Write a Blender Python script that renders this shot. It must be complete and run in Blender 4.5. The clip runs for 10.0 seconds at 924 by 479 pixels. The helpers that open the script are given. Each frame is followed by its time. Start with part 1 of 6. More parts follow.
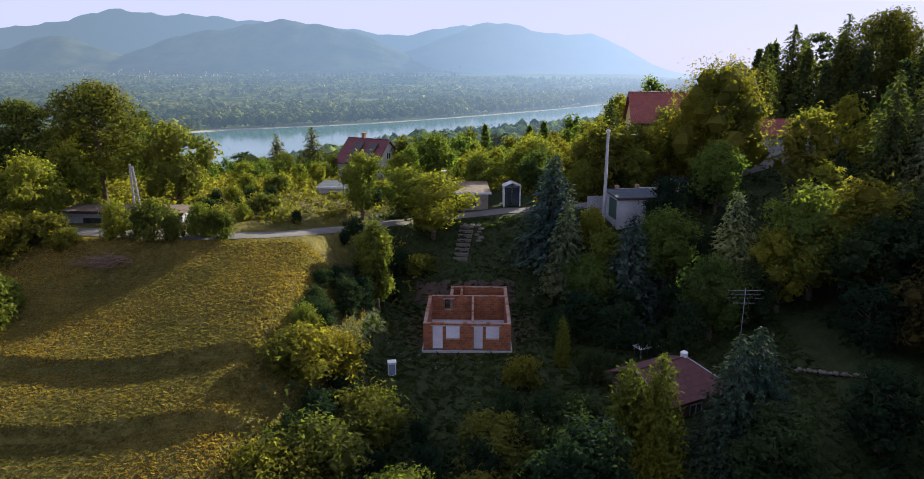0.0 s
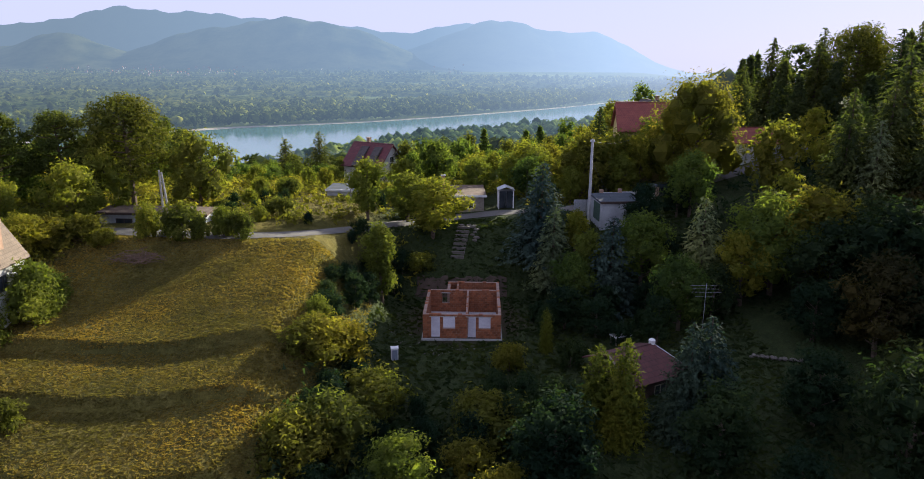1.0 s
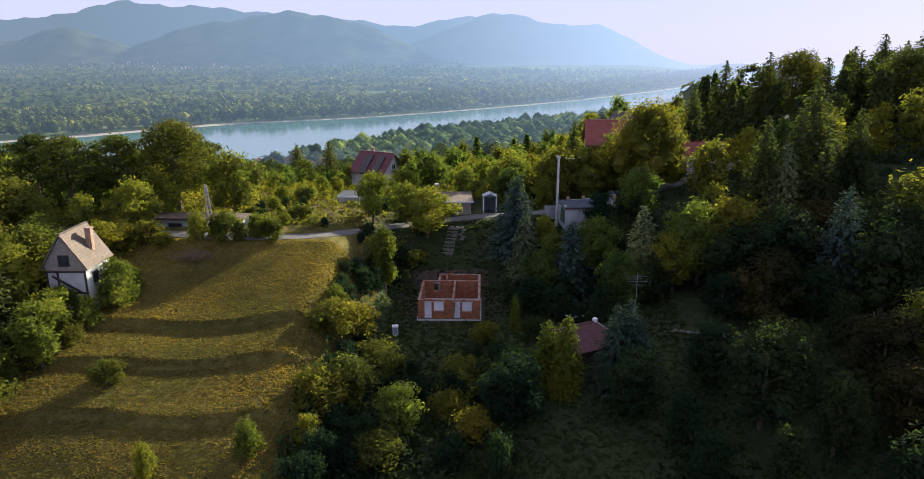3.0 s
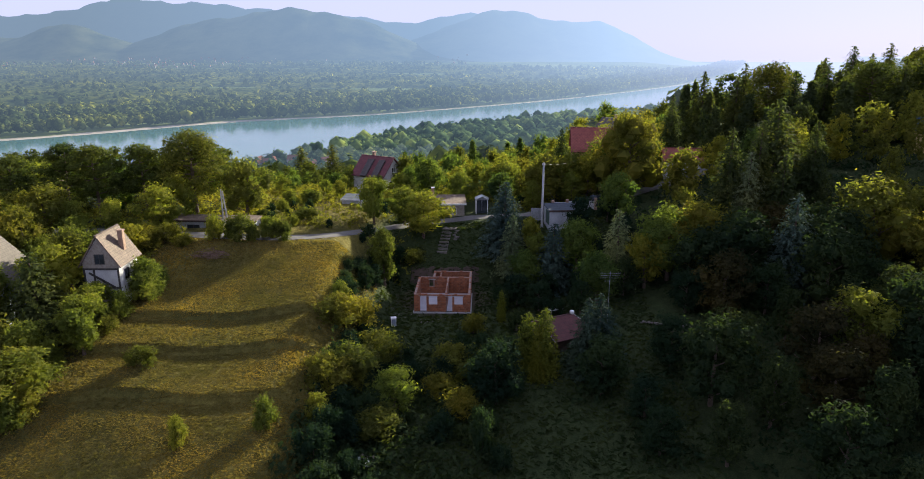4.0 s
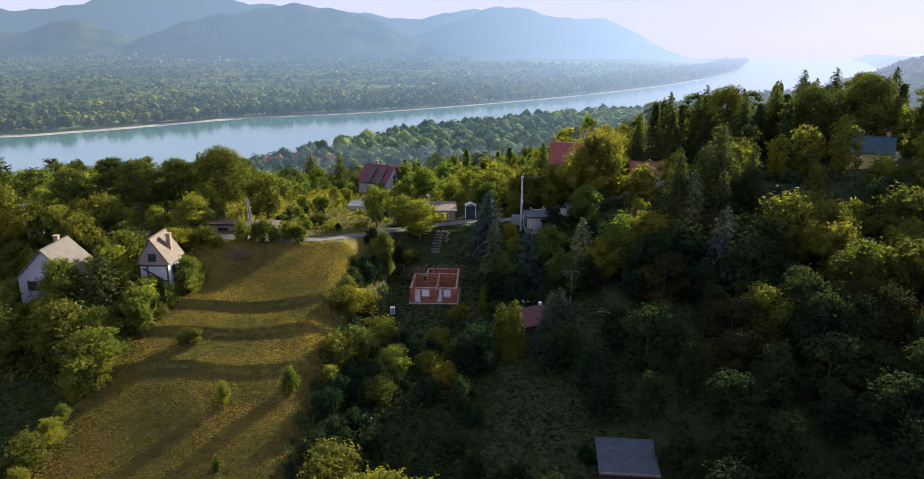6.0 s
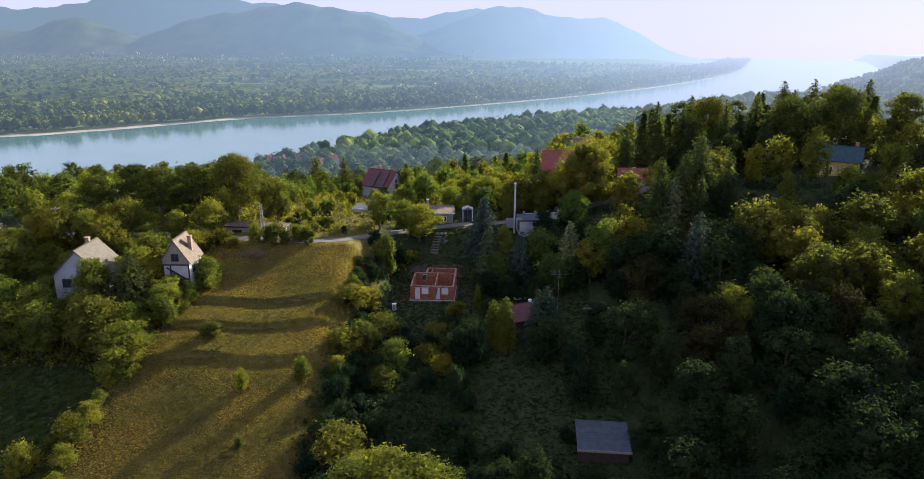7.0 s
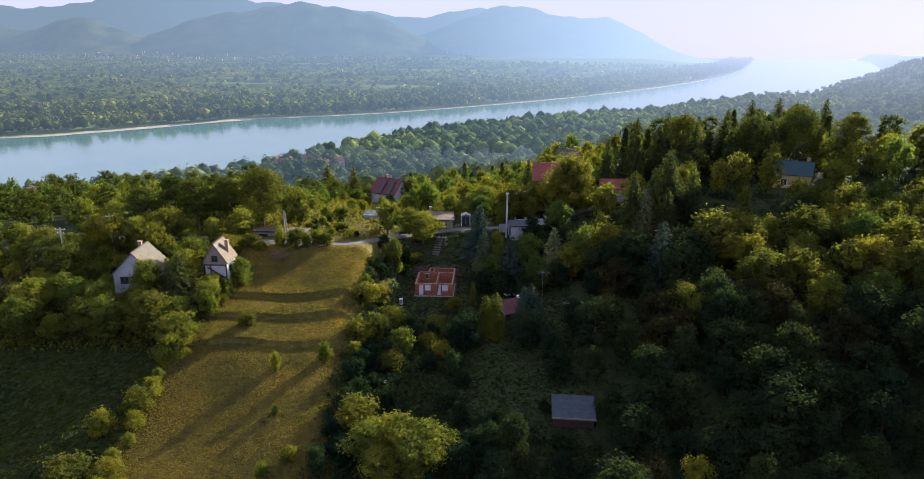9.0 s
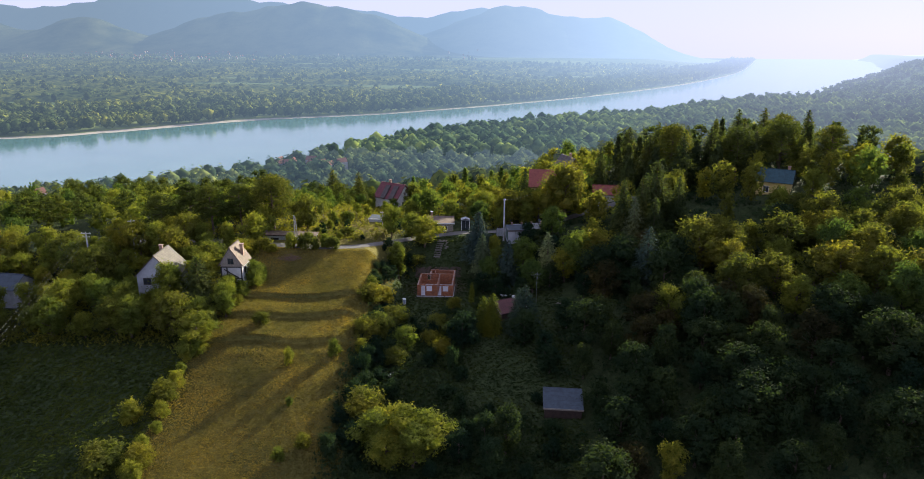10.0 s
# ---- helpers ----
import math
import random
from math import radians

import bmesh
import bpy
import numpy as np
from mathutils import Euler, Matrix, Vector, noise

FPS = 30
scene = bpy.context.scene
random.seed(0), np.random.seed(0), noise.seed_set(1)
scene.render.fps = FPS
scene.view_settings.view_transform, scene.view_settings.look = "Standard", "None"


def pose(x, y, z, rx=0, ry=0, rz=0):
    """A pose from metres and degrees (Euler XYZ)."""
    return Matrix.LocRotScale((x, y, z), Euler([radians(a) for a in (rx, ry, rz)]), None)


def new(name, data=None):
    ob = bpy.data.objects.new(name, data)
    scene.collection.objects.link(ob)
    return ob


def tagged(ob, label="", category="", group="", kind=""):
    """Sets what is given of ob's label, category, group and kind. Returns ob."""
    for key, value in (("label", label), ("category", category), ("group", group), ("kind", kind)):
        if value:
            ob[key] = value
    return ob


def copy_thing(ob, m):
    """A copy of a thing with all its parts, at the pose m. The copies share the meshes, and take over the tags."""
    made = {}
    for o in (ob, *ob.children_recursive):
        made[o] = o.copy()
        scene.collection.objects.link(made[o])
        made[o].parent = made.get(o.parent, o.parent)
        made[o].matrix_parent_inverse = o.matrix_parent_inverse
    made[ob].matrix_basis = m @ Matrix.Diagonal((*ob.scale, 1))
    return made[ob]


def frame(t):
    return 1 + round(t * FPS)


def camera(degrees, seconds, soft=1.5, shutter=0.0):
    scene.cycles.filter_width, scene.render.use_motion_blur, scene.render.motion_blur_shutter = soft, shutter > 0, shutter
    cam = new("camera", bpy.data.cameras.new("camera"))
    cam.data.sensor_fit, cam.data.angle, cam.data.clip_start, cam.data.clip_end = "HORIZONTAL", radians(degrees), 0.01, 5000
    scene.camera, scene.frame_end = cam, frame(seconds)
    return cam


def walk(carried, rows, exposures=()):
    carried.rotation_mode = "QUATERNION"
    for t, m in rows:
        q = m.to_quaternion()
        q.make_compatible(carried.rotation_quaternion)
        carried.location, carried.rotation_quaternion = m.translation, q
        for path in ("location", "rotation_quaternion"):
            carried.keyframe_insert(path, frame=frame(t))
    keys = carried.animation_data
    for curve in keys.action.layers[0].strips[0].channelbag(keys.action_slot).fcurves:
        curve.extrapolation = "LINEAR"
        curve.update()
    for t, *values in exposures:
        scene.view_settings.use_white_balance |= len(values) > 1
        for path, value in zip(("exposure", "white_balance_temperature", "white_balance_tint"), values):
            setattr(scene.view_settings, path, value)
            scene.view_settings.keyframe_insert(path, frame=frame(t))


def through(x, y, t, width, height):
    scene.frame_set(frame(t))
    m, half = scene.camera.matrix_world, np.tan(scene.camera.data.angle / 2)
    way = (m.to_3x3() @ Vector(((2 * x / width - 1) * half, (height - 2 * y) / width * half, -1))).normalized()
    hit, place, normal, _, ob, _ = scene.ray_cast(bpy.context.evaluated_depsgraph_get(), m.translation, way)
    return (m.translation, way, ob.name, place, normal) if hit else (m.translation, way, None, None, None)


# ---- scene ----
cam = camera(67.65, 10.0, soft=0.95)
# seconds, place, yaw, pitch and roll of the drone's camera
ROWS = [
    (0, 0.718, -53.474, 23.539, 1.238, -14.662, -0.099),
    (0.5, 1.100, -56.525, 24.410, 1.370, -14.746, -0.228),
    (1, 1.535, -59.975, 25.471, 1.482, -14.858, -0.238),
    (1.5, 2.033, -63.687, 26.655, 1.577, -14.993, -0.184),
    (2, 2.597, -67.557, 27.916, 1.657, -15.143, -0.108),
    (2.5, 3.222, -71.513, 29.225, 1.726, -15.300, -0.037),
    (3.25, 4.250, -77.506, 31.240, 1.816, -15.532, 0.025),
    (4, 5.340, -83.498, 33.297, 1.901, -15.740, 0.018),
    (4.5, 6.073, -87.482, 34.687, 1.959, -15.858, -0.021),
    (5, 6.790, -91.463, 36.090, 2.020, -15.957, -0.080),
    (5.5, 7.474, -95.450, 37.505, 2.084, -16.036, -0.150),
    (6.25, 8.413, -101.468, 39.646, 2.184, -16.123, -0.255),
    (7, 9.222, -107.558, 41.799, 2.285, -16.182, -0.336),
    (7.5, 9.687, -111.661, 43.238, 2.350, -16.213, -0.369),
    (8, 10.101, -115.789, 44.685, 2.413, -16.242, -0.384),
    (8.5, 10.477, -119.926, 46.148, 2.474, -16.273, -0.385),
    (9, 10.838, -124.040, 47.649, 2.536, -16.304, -0.382),
    (9.5, 11.216, -128.091, 49.222, 2.604, -16.334, -0.388),
    (10, 11.651, -132.022, 50.923, 2.689, -16.353, -0.421),
]
walk(cam, [(t, pose(x, y, z, 90 + pitch, 0, yaw) @ pose(0, 0, 0, 0, 0, -roll)) for t, x, y, z, yaw, pitch, roll in ROWS], [(0, 1.56, 5850, 10), (10, 1.68, 5850, 10)])
# ---- end of path ----

# ---------------------------------------------------------------- world and light
SUN_AZ, SUN_EL = 35.5, 19.8          # degrees to the right of +y, and above the horizon
world = bpy.data.worlds.new("sky")
scene.world = world
world.use_nodes = True
wn = world.node_tree.nodes
sky = wn.new("ShaderNodeTexSky")
sky.sky_type = "NISHITA"
sky.sun_disc = False
sky.sun_elevation = radians(SUN_EL)
sky.sun_rotation = radians(SUN_AZ)
sky.altitude, sky.air_density, sky.dust_density, sky.ozone_density = 200, 1.0, 1.0, 2.0
veil = wn.new("ShaderNodeMix")          # thin bright haze over the whole sky
veil.data_type = "RGBA"
veil.inputs["Factor"].default_value = 0.965
world.node_tree.links.new(sky.outputs[0], veil.inputs["A"])
veil.inputs["B"].default_value = (5.1, 5.0, 6.6, 1)
world.node_tree.links.new(veil.outputs["Result"], wn["Background"].inputs[0])
wn["Background"].inputs[1].default_value = 0.05
sun_data = bpy.data.lights.new("sun", "SUN")
sun_data.energy, sun_data.angle, sun_data.color = 5.0, radians(0.6), (1.0, 0.86, 0.62)
sun = new("sun", sun_data)
a, e = radians(SUN_AZ), radians(SUN_EL)
SUN_DIR = Vector((math.sin(a) * math.cos(e), math.cos(a) * math.cos(e), math.sin(e)))
sun.matrix_world = Matrix.Translation((0, 0, 150)) @ SUN_DIR.to_track_quat("Z", "Y").to_matrix().to_4x4()

# ---------------------------------------------------------------- materials
def material(name):
    m = bpy.data.materials.new(name)
    m.use_nodes = True
    return m, m.node_tree.nodes, m.node_tree.links, m.node_tree.nodes["Principled BSDF"]


def ramp(nodes, stops):
    r = nodes.new("ShaderNodeValToRGB")
    while len(r.color_ramp.elements) < len(stops):
        r.color_ramp.elements.new(0.5)
    for el, (p, c) in zip(r.color_ramp.elements, stops):
        el.position, el.color = p, (*c, 1)
    return r


def noise_node(nodes, links, scale, detail=4, rough=0.6, coords=None):
    n = nodes.new("ShaderNodeTexNoise")
    n.inputs["Scale"].default_value, n.inputs["Detail"].default_value, n.inputs["Roughness"].default_value = scale, detail, rough
    if coords is not None:
        links.new(coords, n.inputs["Vector"])
    return n


def mix_rgb(nodes, links, kind, fac, a, b):
    m = nodes.new("ShaderNodeMix")
    m.data_type, m.blend_type = "RGBA", kind
    for sock, val in ((m.inputs["Factor"], fac), (m.inputs["A"], a), (m.inputs["B"], b)):
        if isinstance(val, (int, float)):
            sock.default_value = val
        elif isinstance(val, tuple):
            sock.default_value = (*val, 1)
        else:
            links.new(val, sock)
    return m.outputs["Result"]


def surface(name, dark, light, scale=3.0, rough=0.85, bump=0.15, fine=40.0, metal=0.0, per_piece=0.0):
    """A worn surface: two scales of variation between two tones, with fine relief."""
    m, n, l, p = material(name)
    co = n.new("ShaderNodeTexCoord").outputs["Object"]
    big, small = noise_node(n, l, scale, 5, 0.65, co), noise_node(n, l, fine, 3, 0.7, co)
    r1 = ramp(n, [(0.3, dark), (0.7, light)])
    l.new(big.outputs["Fac"], r1.inputs[0])
    r2 = ramp(n, [(0.3, (0.72,) * 3), (0.7, (1.0,) * 3)])
    l.new(small.outputs["Fac"], r2.inputs[0])
    col = mix_rgb(n, l, "MULTIPLY", 1.0, r1.outputs[0], r2.outputs[0])
    if per_piece:
        info = n.new("ShaderNodeObjectInfo")
        geo = n.new("ShaderNodeNewGeometry")
        add = n.new("ShaderNodeMath")
        add.operation = "ADD"
        l.new(info.outputs["Random"], add.inputs[0])
        l.new(geo.outputs["Random Per Island"], add.inputs[1])
        fr = n.new("ShaderNodeMath")
        fr.operation = "FRACT"
        l.new(add.outputs[0], fr.inputs[0])
        r3 = ramp(n, [(0.0, (1 - per_piece,) * 3), (1.0, (1 + per_piece * 0.4,) * 3)])
        l.new(fr.outputs[0], r3.inputs[0])
        col = mix_rgb(n, l, "MULTIPLY", 1.0, col, r3.outputs[0])
    l.new(col, p.inputs["Base Color"])
    p.inputs["Roughness"].default_value, p.inputs["Metallic"].default_value = rough, metal
    if bump:
        b = n.new("ShaderNodeBump")
        b.inputs["Strength"].default_value, b.inputs["Distance"].default_value = bump, 0.05
        l.new(small.outputs["Fac"], b.inputs["Height"])
        l.new(b.outputs[0], p.inputs["Normal"])
    return m


def foliage(name, dark, light, through=0.55, spread=0.5):
    """Leaves: diffuse with light shining through, varied leaf by leaf and tree by tree."""
    m, n, l, p = material(name)
    geo, info = n.new("ShaderNodeNewGeometry"), n.new("ShaderNodeObjectInfo")
    r1 = ramp(n, [(0.0, dark), (1.0, light)])
    l.new(geo.outputs["Random Per Island"], r1.inputs[0])
    r2 = ramp(n, [(0.0, (1 - spread * 0.6, 1 - spread * 0.5, 1 - spread * 0.3)), (0.5, (1, 1, 1)), (1.0, (1 + spread * 0.5, 1 + spread * 0.2, 0.9))])
    l.new(info.outputs["Random"], r2.inputs[0])
    col = mix_rgb(n, l, "MULTIPLY", 1.0, r1.outputs[0], r2.outputs[0])
    place = noise_node(n, l, 0.16, 2, 0.5, geo.outputs["Position"])
    r3 = ramp(n, [(0.32, (0.62, 0.70, 0.8)), (0.5, (1, 1, 1)), (0.68, (1.28, 1.16, 0.94))])
    l.new(place.outputs["Fac"], r3.inputs[0])
    col = mix_rgb(n, l, "MULTIPLY", 1.0, col, r3.outputs[0])
    l.new(col, p.inputs["Base Color"])
    p.inputs["Roughness"].default_value = 0.9
    p.inputs["Specular IOR Level"].default_value = 0.04
    t = n.new("ShaderNodeBsdfTranslucent")
    warm = mix_rgb(n, l, "MULTIPLY", 1.0, col, (1.4, 1.5, 0.55))
    l.new(warm, t.inputs["Color"])
    mx = n.new("ShaderNodeMixShader")
    mx.inputs[0].default_value = through
    l.new(p.outputs[0], mx.inputs[1])
    l.new(t.outputs[0], mx.inputs[2])
    l.new(mx.outputs[0], n["Material Output"].inputs[0])
    return m


LEAF_GREEN = foliage("leaf_green", (0.050, 0.078, 0.020), (0.116, 0.156, 0.040), 0.6)
# next two leaf tones: the wood's shade is put into their colour
LEAF_SHADE = foliage("leaf_green_shade", (0.011, 0.024, 0.012), (0.028, 0.048, 0.025), 0.4)
LEAF_OLIVE_SHADE = foliage("leaf_olive_shade", (0.016, 0.029, 0.012), (0.040, 0.057, 0.023), 0.42)
# yellow-green leaves, brightened to carry light from behind in the colour
LEAF_YELLOW = foliage("leaf_yellow_green", (0.095, 0.112, 0.019), (0.170, 0.184, 0.036), 0.55)
LEAF_OLIVE = foliage("leaf_olive", (0.072, 0.080, 0.016), (0.146, 0.150, 0.034), 0.6)
NEEDLE_DARK = foliage("needle_dark", (0.036, 0.050, 0.018), (0.088, 0.104, 0.034), 0.48)
THUJA = foliage("thuja_green", (0.050, 0.068, 0.010), (0.112, 0.126, 0.022), 0.4)
NEEDLE_OLIVE = foliage("needle_olive", (0.044, 0.055, 0.013), (0.104, 0.120, 0.026), 0.4)
NEEDLE_PALE = foliage("needle_pale", (0.070, 0.090, 0.044), (0.155, 0.182, 0.088), 0.25)
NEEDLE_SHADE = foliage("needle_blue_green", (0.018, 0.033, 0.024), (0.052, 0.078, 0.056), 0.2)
NEEDLE_BLUE = foliage("needle_blue", (0.029, 0.048, 0.036), (0.070, 0.100, 0.078), 0.15)
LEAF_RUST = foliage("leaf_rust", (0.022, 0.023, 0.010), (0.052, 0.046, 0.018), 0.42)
BARK = surface("bark", (0.05, 0.035, 0.022), (0.14, 0.1, 0.07), 4, 0.95, 0.5)

# ---------------------------------------------------------------- mesh helpers
def mesh_np(name, verts, quads, mats):
    """A mesh from arrays of vertices and of faces with the same number of corners."""
    verts, quads = np.asarray(verts, dtype=np.float32), np.asarray(quads, dtype=np.int32)
    me = bpy.data.meshes.new(name)
    me.vertices.add(len(verts))
    me.vertices.foreach_set("co", verts.ravel())
    k = quads.shape[1]
    me.loops.add(quads.size)
    me.polygons.add(len(quads))
    me.polygons.foreach_set("loop_start", np.arange(0, quads.size, k, dtype=np.int32))
    me.loops.foreach_set("vertex_index", quads.ravel())
    me.update(calc_edges=True)
    for mt in mats if isinstance(mats, (list, tuple)) else [mats]:
        me.materials.append(mt)
    return me


def part(name, bm, mat, parent, label=""):
    """Links a bmesh as one mesh object under a thing or a part."""
    me = bpy.data.meshes.new(name)
    bm.to_mesh(me)
    bm.free()
    me.materials.append(mat)
    ob = new(name, me)
    ob.parent = parent
    if label:
        ob["label"] = label
    return ob


def box(x0, x1, y0, y1, z0, z1, bm=None, m=None):
    bm = bm or bmesh.new()
    r = bmesh.ops.create_cube(bm, size=1.0)
    mt = Matrix.Translation(((x0 + x1) / 2, (y0 + y1) / 2, (z0 + z1) / 2)) @ Matrix.Diagonal((x1 - x0, y1 - y0, z1 - z0, 1))
    bmesh.ops.transform(bm, matrix=(m @ mt) if m else mt, verts=r["verts"])
    return bm


def empty(name, m=None):
    ob = new(name)
    ob.empty_display_size = 0.2
    if m:
        ob.matrix_world = m
    return ob

# ---------------------------------------------------------------- the lie of the land
VALLEY = [(-260, -34), (-150, -24), (-90, -14), (-60, -9), (-40, -5.4), (-30, -3.2), (-15, -1.3), (-5, -0.35), (10.8, -0.1), (12.2, 1.2), (19, 6.0), (25, 6.3), (35, 6.4), (60, 4), (85, 1), (120, -8), (200, -32), (300, -62), (400, -78), (460, -81), (5000, -82)]
LEFT = [(-260, -44), (-150, -30), (-90, -15.5), (-53, -6.2), (-42, -3.4), (-31, -0.4), (-25, 1.4), (-12, 4.6), (-1.6, 7.3), (3, 8.5), (8, 8.5), (30, 7.6), (60, 4), (100, -7), (200, -36), (300, -64), (400, -78), (460, -81), (5000, -82)]


def smooth(a, b, v):
    t = np.clip((v - a) / (b - a), 0, 1)
    return t * t * (3 - 2 * t)


def line(pts, v):
    return np.interp(v, [p[0] for p in pts], [p[1] for p in pts])


def ground(x, y):
    x, y = np.asarray(x, float), np.asarray(y, float)
    w = smooth(-6.5, -15, x)
    yv = y + 5.5 * smooth(7, 13, x) * smooth(0, 10, y) * (1 - smooth(20, 40, y))
    z = line(VALLEY, yv) * (1 - w) + line(LEFT, y) * w
    # terraces of the meadow: three low banks
    for yb in (-12.5, -18.5, -25.5):
        d = y - yb - 0.06 * (x + 24) - 0.5 * np.sin(x * 0.35 + yb)
        z = z + w * smooth(-45, -38, x) * 0.65 * (smooth(-0.35, 0.35, d) - smooth(-4.5, 4.5, d))
    out = np.log1p(np.exp(np.clip((x - 15 + 0.3 * np.clip(y, -60, 0)) / 5, -30, 30))) * 5
    out = 118 * (1 - np.exp(-out / 118))
    z = z + out * 0.25 * (1 - smooth(105, 300, y)) * smooth(-230, -80, y)
    z = z + 5.0 * smooth(30, 75, y) * (1 - smooth(95, 220, y)) * smooth(5, 40, x)
    z = z - 0.22 * np.clip(y - np.interp(x, [78, 96, 104, 125, 150], [66, 50, 24, -8, -30]), 0, 90) * smooth(82, 102, x) * (1 - smooth(200, 400, y))
    z = z + 15 * smooth(95, 220, y) * (1 - smooth(320, 460, y)) * smooth(-70, 30, x)
    z = z - 0.06 * np.clip(-x - 52, 0, 200) * (1 - smooth(150, 420, y))
    z = z + 0.25 * np.sin(x * 0.21 + 1.3) * np.sin(y * 0.17) * smooth(6, 20, np.abs(x) + np.abs(y - 4)) * (1 - smooth(400, 460, y))
    return z


# the lane along the top of the meadow and the plots: x, y, height
LANE = [(-75, 9, 7.9), (-50, 8, 8.3), (-34, 5.5, 8.6), (-20.5, 5.0, 8.5), (-12, 13.8, 7.0), (-6, 20.0, 6.4), (0, 23.6, 6.3), (6, 25.0, 6.6), (12, 22.6, 7.6), (20, 22.8, 8.8), (30, 26, 10.6), (46, 33, 14.0)]
open_ground = ground


def lane_near(x, y):
    """Distance from the lane's middle, and its height there."""
    best, zz = np.full(np.shape(x), 1e9), np.zeros(np.shape(x))
    for (x0, y0, z0), (x1, y1, z1) in zip(LANE, LANE[1:]):
        dx, dy = x1 - x0, y1 - y0
        t = np.clip(((x - x0) * dx + (y - y0) * dy) / (dx * dx + dy * dy), 0, 1)
        d = np.hypot(x - x0 - t * dx, y - y0 - t * dy)
        zz = np.where(d < best, z0 + t * (z1 - z0), zz)
        best = np.minimum(best, d)
    return best, zz


def ground(x, y):
    x, y = np.asarray(x, float), np.asarray(y, float)
    z = open_ground(x, y)
    d, zl = lane_near(x, y)
    k = 1 - smooth(1.8, 4.0, d)
    return z * (1 - k) + (zl - 0.06) * k


def gz(x, y):
    return float(ground(x, y))


def graded(inner0, inner1, step, lo, hi, grow=1.12):
    v = list(np.arange(inner0, inner1 + 1e-6, step))
    s = step
    while v[-1] < hi:
        s *= grow
        v.append(min(v[-1] + s, hi))
    s = step
    while v[0] > lo:
        s *= grow
        v.insert(0, max(v[0] - s, lo))
    return np.array(v)


def grid_mesh(name, xs, ys, zf, mat):
    X, Y = np.meshgrid(xs, ys)
    V = np.column_stack([X.ravel(), Y.ravel(), zf(X, Y).ravel()])
    nx, ny = len(xs), len(ys)
    i = (np.arange(ny - 1)[:, None] * nx + np.arange(nx - 1)[None, :]).ravel()
    me = mesh_np(name, V, np.column_stack([i, i + 1, i + nx + 1, i + nx]), mat)
    me.polygons.foreach_set("use_smooth", np.ones(len(me.polygons), dtype=bool))
    return me


